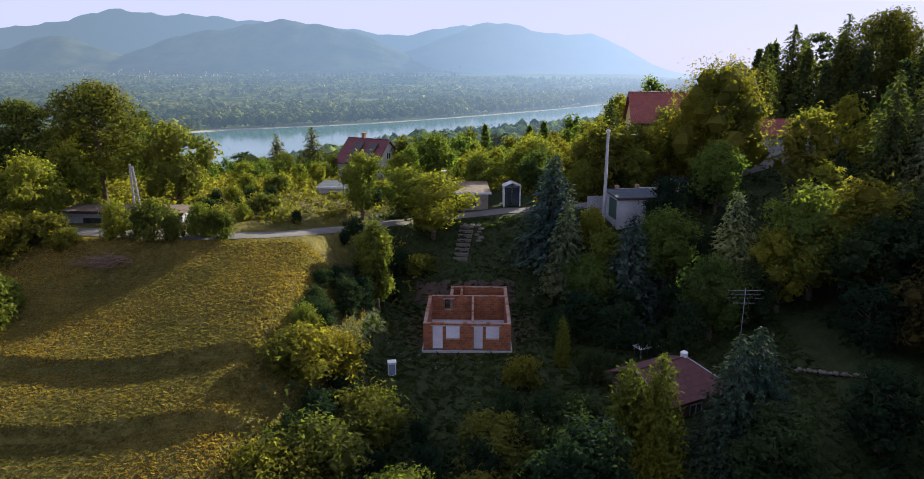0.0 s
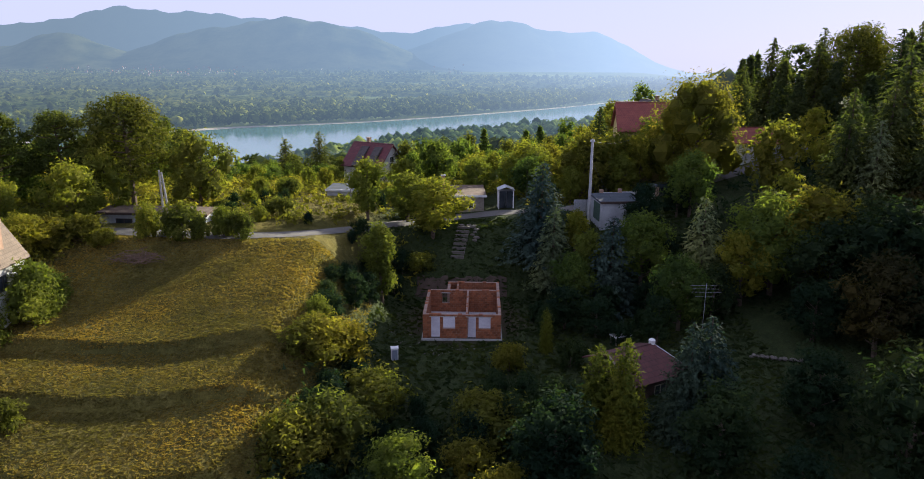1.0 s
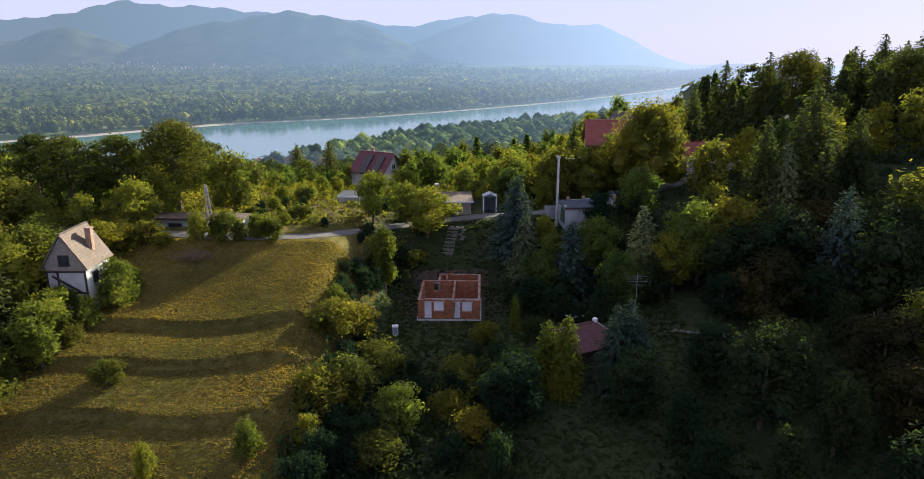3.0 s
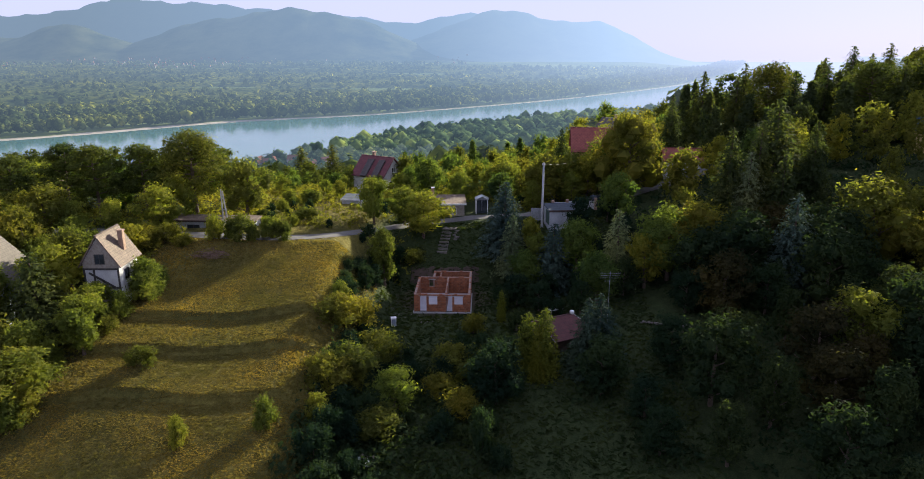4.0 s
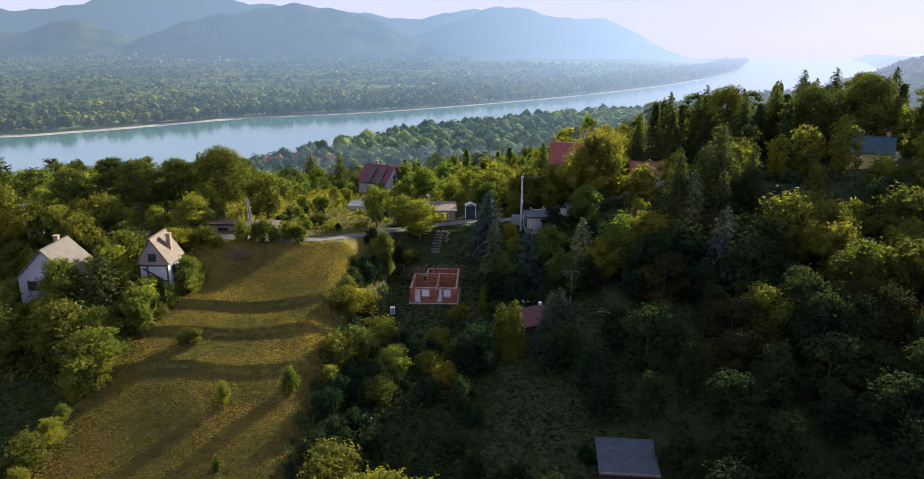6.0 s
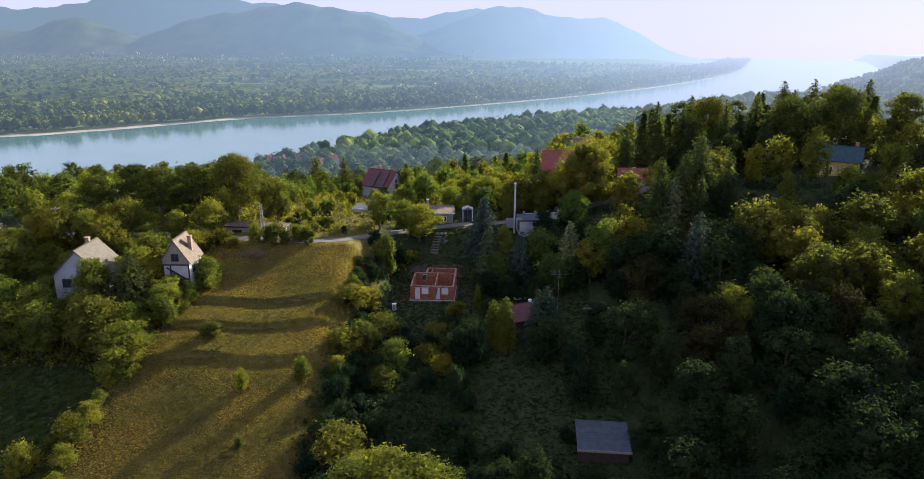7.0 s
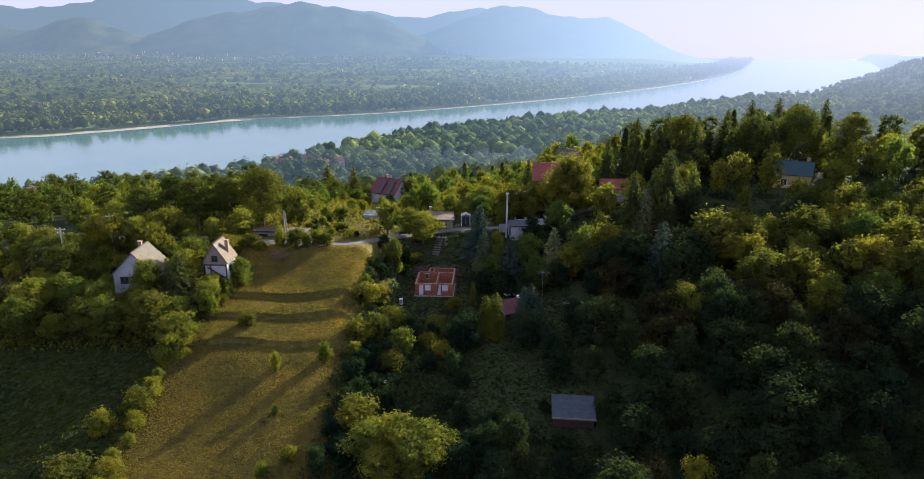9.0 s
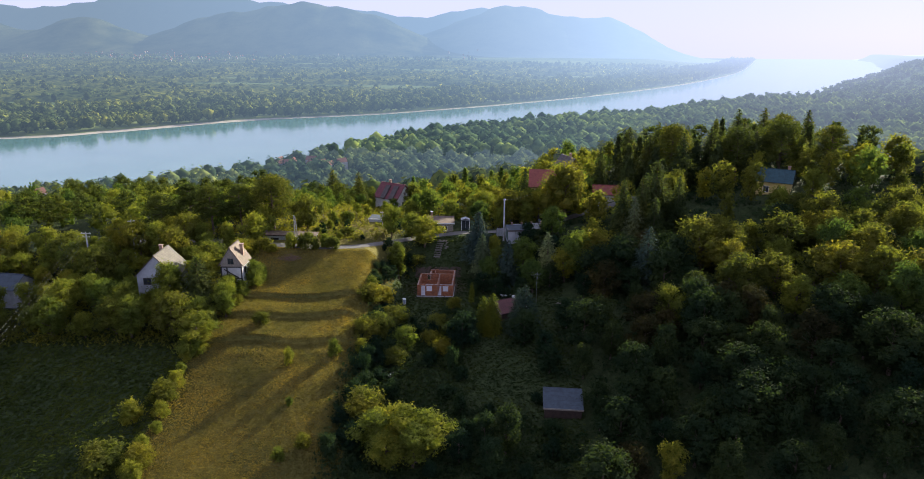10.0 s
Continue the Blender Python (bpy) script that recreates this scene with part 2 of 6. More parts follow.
def ground_material():
    m, n, l, p = material("hillside_grass")
    co = n.new("ShaderNodeNewGeometry").outputs["Position"]
    big, mid, fine = noise_node(n, l, 0.12, 5, 0.6, co), noise_node(n, l, 0.9, 5, 0.7, co), noise_node(n, l, 7.0, 4, 0.75, co)
    dry = ramp(n, [(0.25, (0.075, 0.063, 0.014)), (0.5, (0.138, 0.118, 0.027)), (0.75, (0.212, 0.177, 0.048))])
    l.new(mid.outputs["Fac"], dry.inputs[0])
    green = ramp(n, [(0.3, (0.025, 0.038, 0.013)), (0.7, (0.050, 0.066, 0.024))])
    l.new(mid.outputs["Fac"], green.inputs[0])
    sep = n.new("ShaderNodeSeparateXYZ")
    l.new(co, sep.inputs[0])
    edge = n.new("ShaderNodeMapRange")      # mown meadow to the left of the building plot
    edge.interpolation_type = "SMOOTHSTEP"
    for k, v in zip(("From Min", "From Max", "To Min", "To Max"), (-9.0, -13.0, 0.0, 1.0)):
        edge.inputs[k].default_value = v
    l.new(sep.outputs["X"], edge.inputs["Value"])
    edge2 = n.new("ShaderNodeMapRange")
    edge2.interpolation_type = "SMOOTHSTEP"
    for k, v in zip(("From Min", "From Max", "To Min", "To Max"), (-40.0, -34.0, 0.0, 1.0)):
        edge2.inputs[k].default_value = v
    l.new(sep.outputs["X"], edge2.inputs["Value"])
    mul = n.new("ShaderNodeMath")
    mul.operation = "MULTIPLY"
    l.new(edge.outputs[0], mul.inputs[0])
    l.new(edge2.outputs[0], mul.inputs[1])
    r = ramp(n, [(0.35, (0.55,) * 3), (0.6, (1.0,) * 3)])
    l.new(big.outputs["Fac"], r.inputs[0])
    fac = mix_rgb(n, l, "MULTIPLY", 1.0, mul.outputs[0], r.outputs[0])
    col = mix_rgb(n, l, "MIX", fac, green.outputs[0], dry.outputs[0])
    away = n.new("ShaderNodeVectorMath")
    away.operation = "DISTANCE"
    l.new(co, away.inputs[0])
    away.inputs[1].default_value = (0.0, 5.0, 0.0)
    wob = n.new("ShaderNodeMath")
    wob.operation = "MULTIPLY_ADD"
    l.new(mid.outputs["Fac"], wob.inputs[0])
    wob.inputs[1].default_value = 9.0
    l.new(away.outputs["Value"], wob.inputs[2])
    soil = n.new("ShaderNodeMapRange")      # trodden soil round the new house
    for k, v in zip(("From Min", "From Max", "To Min", "To Max"), (11.5, 8.5, 0.0, 0.8)):
        soil.inputs[k].default_value = v
    l.new(wob.outputs[0], soil.inputs["Value"])
    earth = ramp(n, [(0.3, (0.06, 0.045, 0.03)), (0.7, (0.14, 0.11, 0.08))])
    l.new(mid.outputs["Fac"], earth.inputs[0])
    col = mix_rgb(n, l, "MIX", soil.outputs[0], col, earth.outputs[0])
    rf = ramp(n, [(0.3, (0.55,) * 3), (0.65, (1.1,) * 3)])
    l.new(fine.outputs["Fac"], rf.inputs[0])
    col = mix_rgb(n, l, "MULTIPLY", 1.0, col, rf.outputs[0])
    l.new(col, p.inputs["Base Color"])
    p.inputs["Roughness"].default_value = 1.0
    p.inputs["Specular IOR Level"].default_value = 0.1
    b0 = n.new("ShaderNodeBump")
    b0.inputs["Strength"].default_value, b0.inputs["Distance"].default_value = 1.0, 0.42
    l.new(mid.outputs["Fac"], b0.inputs["Height"])
    b = n.new("ShaderNodeBump")
    b.inputs["Strength"].default_value, b.inputs["Distance"].default_value = 0.9, 0.22
    l.new(fine.outputs["Fac"], b.inputs["Height"])
    l.new(b0.outputs[0], b.inputs["Normal"])
    l.new(b.outputs[0], p.inputs["Normal"])
    return m


GROUND_MAT = ground_material()
me = grid_mesh("ground", graded(-62, 60, 1.1, -4600, 4600, 1.16), graded(-60, 42, 0.45, -260, 4950, 1.14), ground, GROUND_MAT)
tagged(new("ground", me), "steep grassy hillside with low mown meadow terraces", "ground", kind="structure")


# ---------------------------------------------------------------- water and distance
FAR_BANK = [(-2200, 420), (-1100, 560), (-633, 737), (-523, 826), (-388, 971), (-139, 1129), (229, 1518), (634, 2112), (1078, 3004), (1829, 4940)]
NEAR_BANK = [(-2200, 120), (-1100, 260), (-414, 410), (-298, 500), (-220, 590), (-170, 700), (-90, 840), (70, 1030), (280, 1180), (530, 1500), (790, 1640), (1060, 2093), (1316, 2463), (1733, 3100), (1990, 3690), (2340, 4430), (2480, 4940)]


def curve_points(pts, count):
    """Evenly spaced points on a smooth line through pts."""
    P = np.array(pts, float)
    P = np.vstack([2 * P[0] - P[1], P, 2 * P[-1] - P[-2]])
    out = []
    n = len(pts) - 1
    for k in np.linspace(0, n - 1e-6, count):
        i, t = int(k), k - int(k)
        a, b, c, d = P[i], P[i + 1], P[i + 2], P[i + 3]
        out.append(0.5 * (2 * b + (c - a) * t + (2 * a - 5 * b + 4 * c - d) * t * t + (3 * b - a - 3 * c + d) * t ** 3))
    return np.array(out)


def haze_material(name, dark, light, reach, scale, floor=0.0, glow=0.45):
    """Distant land with sunlit haze painted in as glow: the further, the paler, and paler towards the sun."""
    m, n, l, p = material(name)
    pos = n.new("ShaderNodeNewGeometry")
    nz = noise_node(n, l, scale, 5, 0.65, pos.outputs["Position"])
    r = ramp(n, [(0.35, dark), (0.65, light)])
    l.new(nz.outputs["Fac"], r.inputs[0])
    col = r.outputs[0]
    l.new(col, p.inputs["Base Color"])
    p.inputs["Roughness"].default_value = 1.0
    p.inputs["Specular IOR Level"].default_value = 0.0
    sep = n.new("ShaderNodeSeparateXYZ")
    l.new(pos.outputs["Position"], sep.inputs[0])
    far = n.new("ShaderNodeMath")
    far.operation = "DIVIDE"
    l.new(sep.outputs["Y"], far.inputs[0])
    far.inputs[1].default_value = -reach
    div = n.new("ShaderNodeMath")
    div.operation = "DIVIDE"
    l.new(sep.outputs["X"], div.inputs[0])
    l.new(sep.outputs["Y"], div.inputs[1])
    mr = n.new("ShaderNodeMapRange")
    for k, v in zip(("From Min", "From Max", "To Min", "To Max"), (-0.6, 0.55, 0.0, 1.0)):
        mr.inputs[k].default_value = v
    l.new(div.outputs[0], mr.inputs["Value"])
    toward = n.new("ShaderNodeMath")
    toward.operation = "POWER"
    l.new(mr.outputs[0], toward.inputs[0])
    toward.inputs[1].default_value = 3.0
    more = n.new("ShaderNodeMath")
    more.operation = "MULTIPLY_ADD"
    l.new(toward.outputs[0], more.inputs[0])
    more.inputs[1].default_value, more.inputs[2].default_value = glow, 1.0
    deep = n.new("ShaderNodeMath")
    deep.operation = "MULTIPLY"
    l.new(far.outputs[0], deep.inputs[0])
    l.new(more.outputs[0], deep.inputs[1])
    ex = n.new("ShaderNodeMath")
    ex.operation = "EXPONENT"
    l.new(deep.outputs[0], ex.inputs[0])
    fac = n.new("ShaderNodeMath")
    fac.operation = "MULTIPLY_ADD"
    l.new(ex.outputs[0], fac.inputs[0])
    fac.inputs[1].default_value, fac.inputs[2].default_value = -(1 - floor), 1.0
    # haze colour by direction, mixed in below as emission
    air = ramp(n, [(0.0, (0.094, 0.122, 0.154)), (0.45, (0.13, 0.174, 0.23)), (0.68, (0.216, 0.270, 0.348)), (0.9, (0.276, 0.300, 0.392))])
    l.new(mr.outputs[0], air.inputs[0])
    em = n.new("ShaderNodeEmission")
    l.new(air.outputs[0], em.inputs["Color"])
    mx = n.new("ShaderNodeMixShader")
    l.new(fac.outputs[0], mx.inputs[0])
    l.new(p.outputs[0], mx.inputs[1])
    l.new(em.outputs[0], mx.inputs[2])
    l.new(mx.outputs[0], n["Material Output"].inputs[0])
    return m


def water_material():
    """Calm water with haze glow mixed in, stronger far off and towards the sun."""
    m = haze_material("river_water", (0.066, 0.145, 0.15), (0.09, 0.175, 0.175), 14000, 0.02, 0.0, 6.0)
    n, l = m.node_tree.nodes, m.node_tree.links
    p = n["Principled BSDF"]
    p.inputs["Roughness"].default_value = 0.11
    p.inputs["IOR"].default_value, p.inputs["Specular IOR Level"].default_value = 1.33, 0.5
    w = noise_node(n, l, 0.25, 3, 0.6, n.new("ShaderNodeNewGeometry").outputs["Position"])
    b = n.new("ShaderNodeBump")
    b.inputs["Strength"].default_value, b.inputs["Distance"].default_value = 0.12, 0.6
    l.new(w.outputs["Fac"], b.inputs["Height"])
    l.new(b.outputs[0], p.inputs["Normal"])
    return m


N = 90
fb = curve_points(FAR_BANK, N)
tagged(new("river", grid_mesh("river", np.linspace(-4600, 4600, 3), np.linspace(100, 4950, 3), lambda X, Y: np.full(X.shape, -80.0), water_material())), "wide calm river reflecting the hazy sky, paled by painted haze glow", "river", kind="structure")


def plain_z(y, x=None):
    """Height of the plain, which climbs a little towards the hills but stays low along the bank."""
    bank = 0 if x is None else np.interp(x, [p[0] for p in FAR_BANK], [p[1] for p in FAR_BANK])
    return -79.2 + 26 * smooth(2300, 3700, y) * smooth(150, 1300, y - bank) * (1 if x is None else 1 - smooth(800, 1250, x))


# flood plain beyond the river: from the far bank to the foot of the hills
rows = []
for k, t in enumerate(np.linspace(0, 1, 26)):
    yy = fb[:, 1] + (4950 - fb[:, 1]) * t ** 1.3
    xx = fb[:, 0] * (1 + t * 2.2 * (fb[:, 0] < 0))
    rows.append(np.column_stack([xx, yy, plain_z(yy, fb[:, 0])]))
V = np.vstack(rows)
i = (np.arange(25)[:, None] * N + np.arange(N - 1)[None, :]).ravel()
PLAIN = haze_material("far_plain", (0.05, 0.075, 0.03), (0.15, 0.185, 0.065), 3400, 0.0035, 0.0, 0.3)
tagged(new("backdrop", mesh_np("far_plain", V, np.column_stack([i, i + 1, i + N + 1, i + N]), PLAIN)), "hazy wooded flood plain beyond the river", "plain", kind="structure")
# pale sand along the far bank
bar = 9 + 26 * np.exp(-((fb[:, 0] + 470) / 90) ** 2) + 8 * np.exp(-((fb[:, 0] - 620) / 200) ** 2)
V = np.vstack([np.column_stack([fb - np.column_stack([bar * 0.25, bar]), np.full(N, -79.9)]), np.column_stack([fb + (0, 5), np.full(N, -79.0)])])
i = np.arange(N - 1)
SAND = haze_material("far_sand", (0.26, 0.235, 0.19), (0.40, 0.36, 0.30), 4000, 0.05)
tagged(new("backdrop", mesh_np("far_sand", V, np.column_stack([i, i + 1, i + N + 1, i + N]), SAND)), "narrow pale sandy shore of the far bank", "shore", kind="structure")


def hill(name, y0, y1, y2, x0, x1, bumps, mat, label, seed):
    """A range of hills: it rises from its foot at y0 to a crest at y1 and falls to y2; bumps are (x, width, height)."""
    xs = np.linspace(x0, x1, 150)
    ys = np.concatenate([np.linspace(y0, y1, 26), np.linspace(y1, y2, 8)[1:]])

    def zf(X, Y):
        crest = sum(h * np.exp(-((X - c) / w) ** 2) for c, w, h in bumps)
        up = np.where(Y < y1, smooth(y0, y1, Y) * 0.55 + 0.45 * np.clip((Y - y0) / (y1 - y0), 0, 1) ** 1.4, 1 - 0.5 * smooth(y1, y2, Y))
        fold = 1 + 0.10 * np.sin(X * 0.011 + seed) * np.sin(Y * 0.006 + seed) + 0.05 * np.sin(X * 0.027 + 2 * seed + Y * 0.01) + 0.02 * np.sin(X * 0.06 + seed)
        near = np.clip((Y - y0) / (y1 - y0), 0, 1)
        return plain_z(Y, X) - 4 + crest * up * (fold * (1 - near * 0.6) + near * 0.6)
    return tagged(new("backdrop", grid_mesh(name, xs, ys, zf, mat)), label, "hills", kind="structure")


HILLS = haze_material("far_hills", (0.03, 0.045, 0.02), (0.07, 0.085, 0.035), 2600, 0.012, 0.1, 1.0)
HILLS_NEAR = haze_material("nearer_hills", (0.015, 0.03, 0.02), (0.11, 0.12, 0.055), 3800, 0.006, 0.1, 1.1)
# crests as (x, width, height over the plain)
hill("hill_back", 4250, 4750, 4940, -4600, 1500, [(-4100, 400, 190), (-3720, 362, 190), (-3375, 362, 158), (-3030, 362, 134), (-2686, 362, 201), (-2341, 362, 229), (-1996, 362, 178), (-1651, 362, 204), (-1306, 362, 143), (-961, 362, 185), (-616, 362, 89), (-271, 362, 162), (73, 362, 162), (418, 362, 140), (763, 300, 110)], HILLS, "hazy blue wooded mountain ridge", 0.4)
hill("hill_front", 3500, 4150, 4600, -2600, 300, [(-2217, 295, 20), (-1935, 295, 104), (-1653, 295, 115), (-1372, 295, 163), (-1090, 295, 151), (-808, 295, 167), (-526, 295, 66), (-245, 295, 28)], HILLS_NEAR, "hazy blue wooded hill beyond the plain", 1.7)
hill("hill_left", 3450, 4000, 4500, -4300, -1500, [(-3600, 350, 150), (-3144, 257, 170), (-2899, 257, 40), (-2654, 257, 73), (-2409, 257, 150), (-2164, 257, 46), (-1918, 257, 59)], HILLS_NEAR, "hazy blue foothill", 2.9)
# the nearer hills' colours with more haze glow painted in towards the sun
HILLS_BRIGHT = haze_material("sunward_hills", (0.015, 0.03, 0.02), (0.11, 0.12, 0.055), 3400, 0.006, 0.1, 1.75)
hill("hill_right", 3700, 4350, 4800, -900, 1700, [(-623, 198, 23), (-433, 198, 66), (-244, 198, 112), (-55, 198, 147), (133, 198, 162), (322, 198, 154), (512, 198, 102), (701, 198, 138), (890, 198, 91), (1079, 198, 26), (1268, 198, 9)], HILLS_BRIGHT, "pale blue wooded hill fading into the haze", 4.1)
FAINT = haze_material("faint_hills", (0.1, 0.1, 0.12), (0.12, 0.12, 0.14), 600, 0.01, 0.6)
# haze glow turned up until the hills nearly match the sky
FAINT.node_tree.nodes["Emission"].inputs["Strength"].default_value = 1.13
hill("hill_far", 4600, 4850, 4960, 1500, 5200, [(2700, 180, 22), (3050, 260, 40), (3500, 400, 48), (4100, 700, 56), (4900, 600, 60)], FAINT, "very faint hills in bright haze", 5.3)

# wooded hill of the near bank, downstream
def bank_hill_z(X, Y):
    shore = np.interp(X, [p[0] for p in NEAR_BANK], [p[1] for p in NEAR_BANK]) - Y
    return -82.5 + (78 * smooth(960, 1420, X - (Y - 1750) * 0.35) * (1 - 0.6 * smooth(2300, 2900, Y)) + 6 + 6 * np.sin(X * 0.013) * np.sin(Y * 0.011)) * smooth(20, 220, shore)


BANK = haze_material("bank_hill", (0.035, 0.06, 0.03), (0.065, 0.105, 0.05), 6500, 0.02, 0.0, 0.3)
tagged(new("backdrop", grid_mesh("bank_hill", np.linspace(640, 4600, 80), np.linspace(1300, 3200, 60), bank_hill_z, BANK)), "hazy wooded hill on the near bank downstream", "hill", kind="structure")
# the cape gets stronger haze glow than the hill before it
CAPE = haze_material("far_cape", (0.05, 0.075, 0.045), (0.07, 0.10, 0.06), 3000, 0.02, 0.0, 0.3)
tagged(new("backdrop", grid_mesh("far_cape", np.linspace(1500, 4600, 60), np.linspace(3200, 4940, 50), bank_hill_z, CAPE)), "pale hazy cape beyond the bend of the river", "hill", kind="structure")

# ---------------------------------------------------------------- trees
def cards(rng, centres, normals, size, aspect=1.0, jitter=0.6, along=None):
    """Leaves, two slender ones at each centre, facing about along the normals; along sets where they point."""
    centres, normals = np.repeat(centres, 2, 0), np.repeat(normals, 2, 0)
    n = len(centres)
    nn = normals + rng.normal(0, jitter, (n, 3))
    nn /= np.linalg.norm(nn, axis=1)[:, None] + 1e-9
    lead = rng.normal(0, 1, (n, 3)) if along is None else np.repeat(along, 2, 0) + rng.normal(0, 0.35, (n, 3))
    b = np.cross(nn, lead)
    b /= np.linalg.norm(b, axis=1)[:, None] + 1e-9
    a = np.cross(b, nn)
    s = size * rng.uniform(0.7, 1.4, n)[:, None]
    c = centres + rng.normal(0, 0.30, (n, 3)) * s
    a, b = a * s, b * s * 0.62 * aspect
    bend = nn * s * rng.uniform(-0.15, 0.3, (n, 1))
    return np.stack([c - a * 0.35 - b * 0.5, c - a * 0.25 + b * 0.5, c + a * 0.75 - bend], 1).reshape(-1, 3)


def faces_of(V):
    return np.arange(len(V), dtype=np.int32).reshape(-1, 3)


def quads_of(V):
    return np.arange(len(V), dtype=np.int32).reshape(-1, 4)


def tube(bm, pts, radii, sides=6):
    """A tapering round limb along pts."""
    rings = []
    for i, (p, r) in enumerate(zip(pts, radii)):
        d = (Vector(pts[min(i + 1, len(pts) - 1)]) - Vector(pts[max(i - 1, 0)])).normalized()
        q = d.to_track_quat("Z", "Y")
        rings.append([bm.verts.new(Vector(p) + q @ Vector((r * math.cos(2 * math.pi * k / sides), r * math.sin(2 * math.pi * k / sides), 0))) for k in range(sides)])
    for a, b in zip(rings, rings[1:]):
        for k in range(sides):
            bm.faces.new((a[k], a[(k + 1) % sides], b[(k + 1) % sides], b[k]))
    bm.faces.new(rings[-1])
    return bm


def leaf_crown(rng, h, r, n_blobs, per, base, flat, droop=0.0, lean=(0, 0)):
    """Where the sprigs of a broadleaf crown sit and face, and the middles of its clumps."""
    C, Nn, mids = [], [], []
    for k in range(n_blobs):
        u = (k + 0.5) / n_blobs
        z = h * (base + 0.06 + (0.86 - base) * u)
        fill = math.sin(math.pi * min(1, 0.17 + 0.76 * u)) ** 0.65
        ang = k * 2.4 + rng.uniform(-0.6, 0.6)
        d = r * fill * rng.uniform(0.25, 0.82) if u < 0.9 else r * rng.uniform(0.05, 0.3)
        c = np.array([math.cos(ang) * d + lean[0] * u, math.sin(ang) * d + lean[1] * u, z])
        br = r * rng.uniform(0.22, 0.42)
        m = max(6, int(per * (br / (0.33 * r)) ** 2))
        v = rng.normal(0, 1, (m, 3))
        v /= np.linalg.norm(v, axis=1)[:, None]
        v[:, 2] = np.where(v[:, 2] < -0.35, -v[:, 2], v[:, 2])
        rad = br * rng.uniform(0.72, 1.12, m)[:, None] * (1 + 0.45 * (rng.uniform(0, 1, m) > 0.88))[:, None]
        p = c + v * rad * np.array([1, 1, flat])
        if droop:
            p[:, 2] -= droop * np.abs(rng.normal(0, 1, m)) * br
        C.append(p)
        Nn.append(v + np.array([0, 0, 0.2]))
        mids.append((c, d, z, br))
    return np.vstack(C), np.vstack(Nn), mids


def cores(rng, mids, flat, sides=5):
    """Ragged shaded hearts of the leaf clumps, so that no crown is hollow."""
    out = []
    for c, d, z, br in mids:
        ang = np.linspace(0, 2 * math.pi, sides + 1)
        rows = []
        for lat, rr in ((-0.5, 0.3), (0.0, 0.55), (0.5, 0.25)):
            j = rng.uniform(0.8, 1.15, sides)
            j = np.append(j, j[0])
            rows.append(np.column_stack([c[0] + np.cos(ang) * br * rr * j, c[1] + np.sin(ang) * br * rr * j, np.full(sides + 1, c[2] + lat * br * flat)]))
        for a_, b_ in zip(rows, rows[1:]):
            out.append(np.stack([a_[:-1], a_[1:], b_[1:], a_[:-1], b_[1:], b_[:-1]], 1).reshape(-1, 3))
    return np.vstack(out)


def leaf_tree(name, label, seed, h, r, mat, n_blobs=24, per=86, size=0.3, base=0.13, cat="tree", droop=0.0, flat=1.0):
    """A broadleaf tree: a trunk that forks into limbs, each carrying clumps of leaves."""
    rng = np.random.default_rng(seed)
    root = empty(name)
    bm = bmesh.new()
    top = h * 0.72
    lean = rng.normal(0, 0.03 * h, 2)
    tube(bm, [(0, 0, -0.4), (lean[0] * 0.3, lean[1] * 0.3, h * base), (lean[0] * 0.7, lean[1] * 0.7, h * 0.5), (lean[0], lean[1], top)], [0.028 * h, 0.022 * h, 0.014 * h, 0.005 * h], 7)
    C, Nn, mids = leaf_crown(rng, h, r, n_blobs, per, base, flat, droop, lean)
    for c, d, z, br in mids[::2]:
        z0 = min(max(h * base * 0.9, z - d * 0.7 - 0.4), top * 0.95)
        f = z0 / top
        tube(bm, [(lean[0] * f, lean[1] * f, z0), (c[0] * 0.5 + lean[0] * f * 0.5, c[1] * 0.5 + lean[1] * f * 0.5, (z0 + z) / 2 - 0.1), tuple(c)], [0.010 * h, 0.006 * h, 0.002 * h], 4)
    part("trunk", bm, BARK, root)
    V = np.vstack([cards(rng, C, Nn, size, 0.8), cores(rng, mids, flat)])
    crown = new("crown", mesh_np("crown", V, faces_of(V), mat))
    crown.parent = root
    return tagged(root, label, cat)


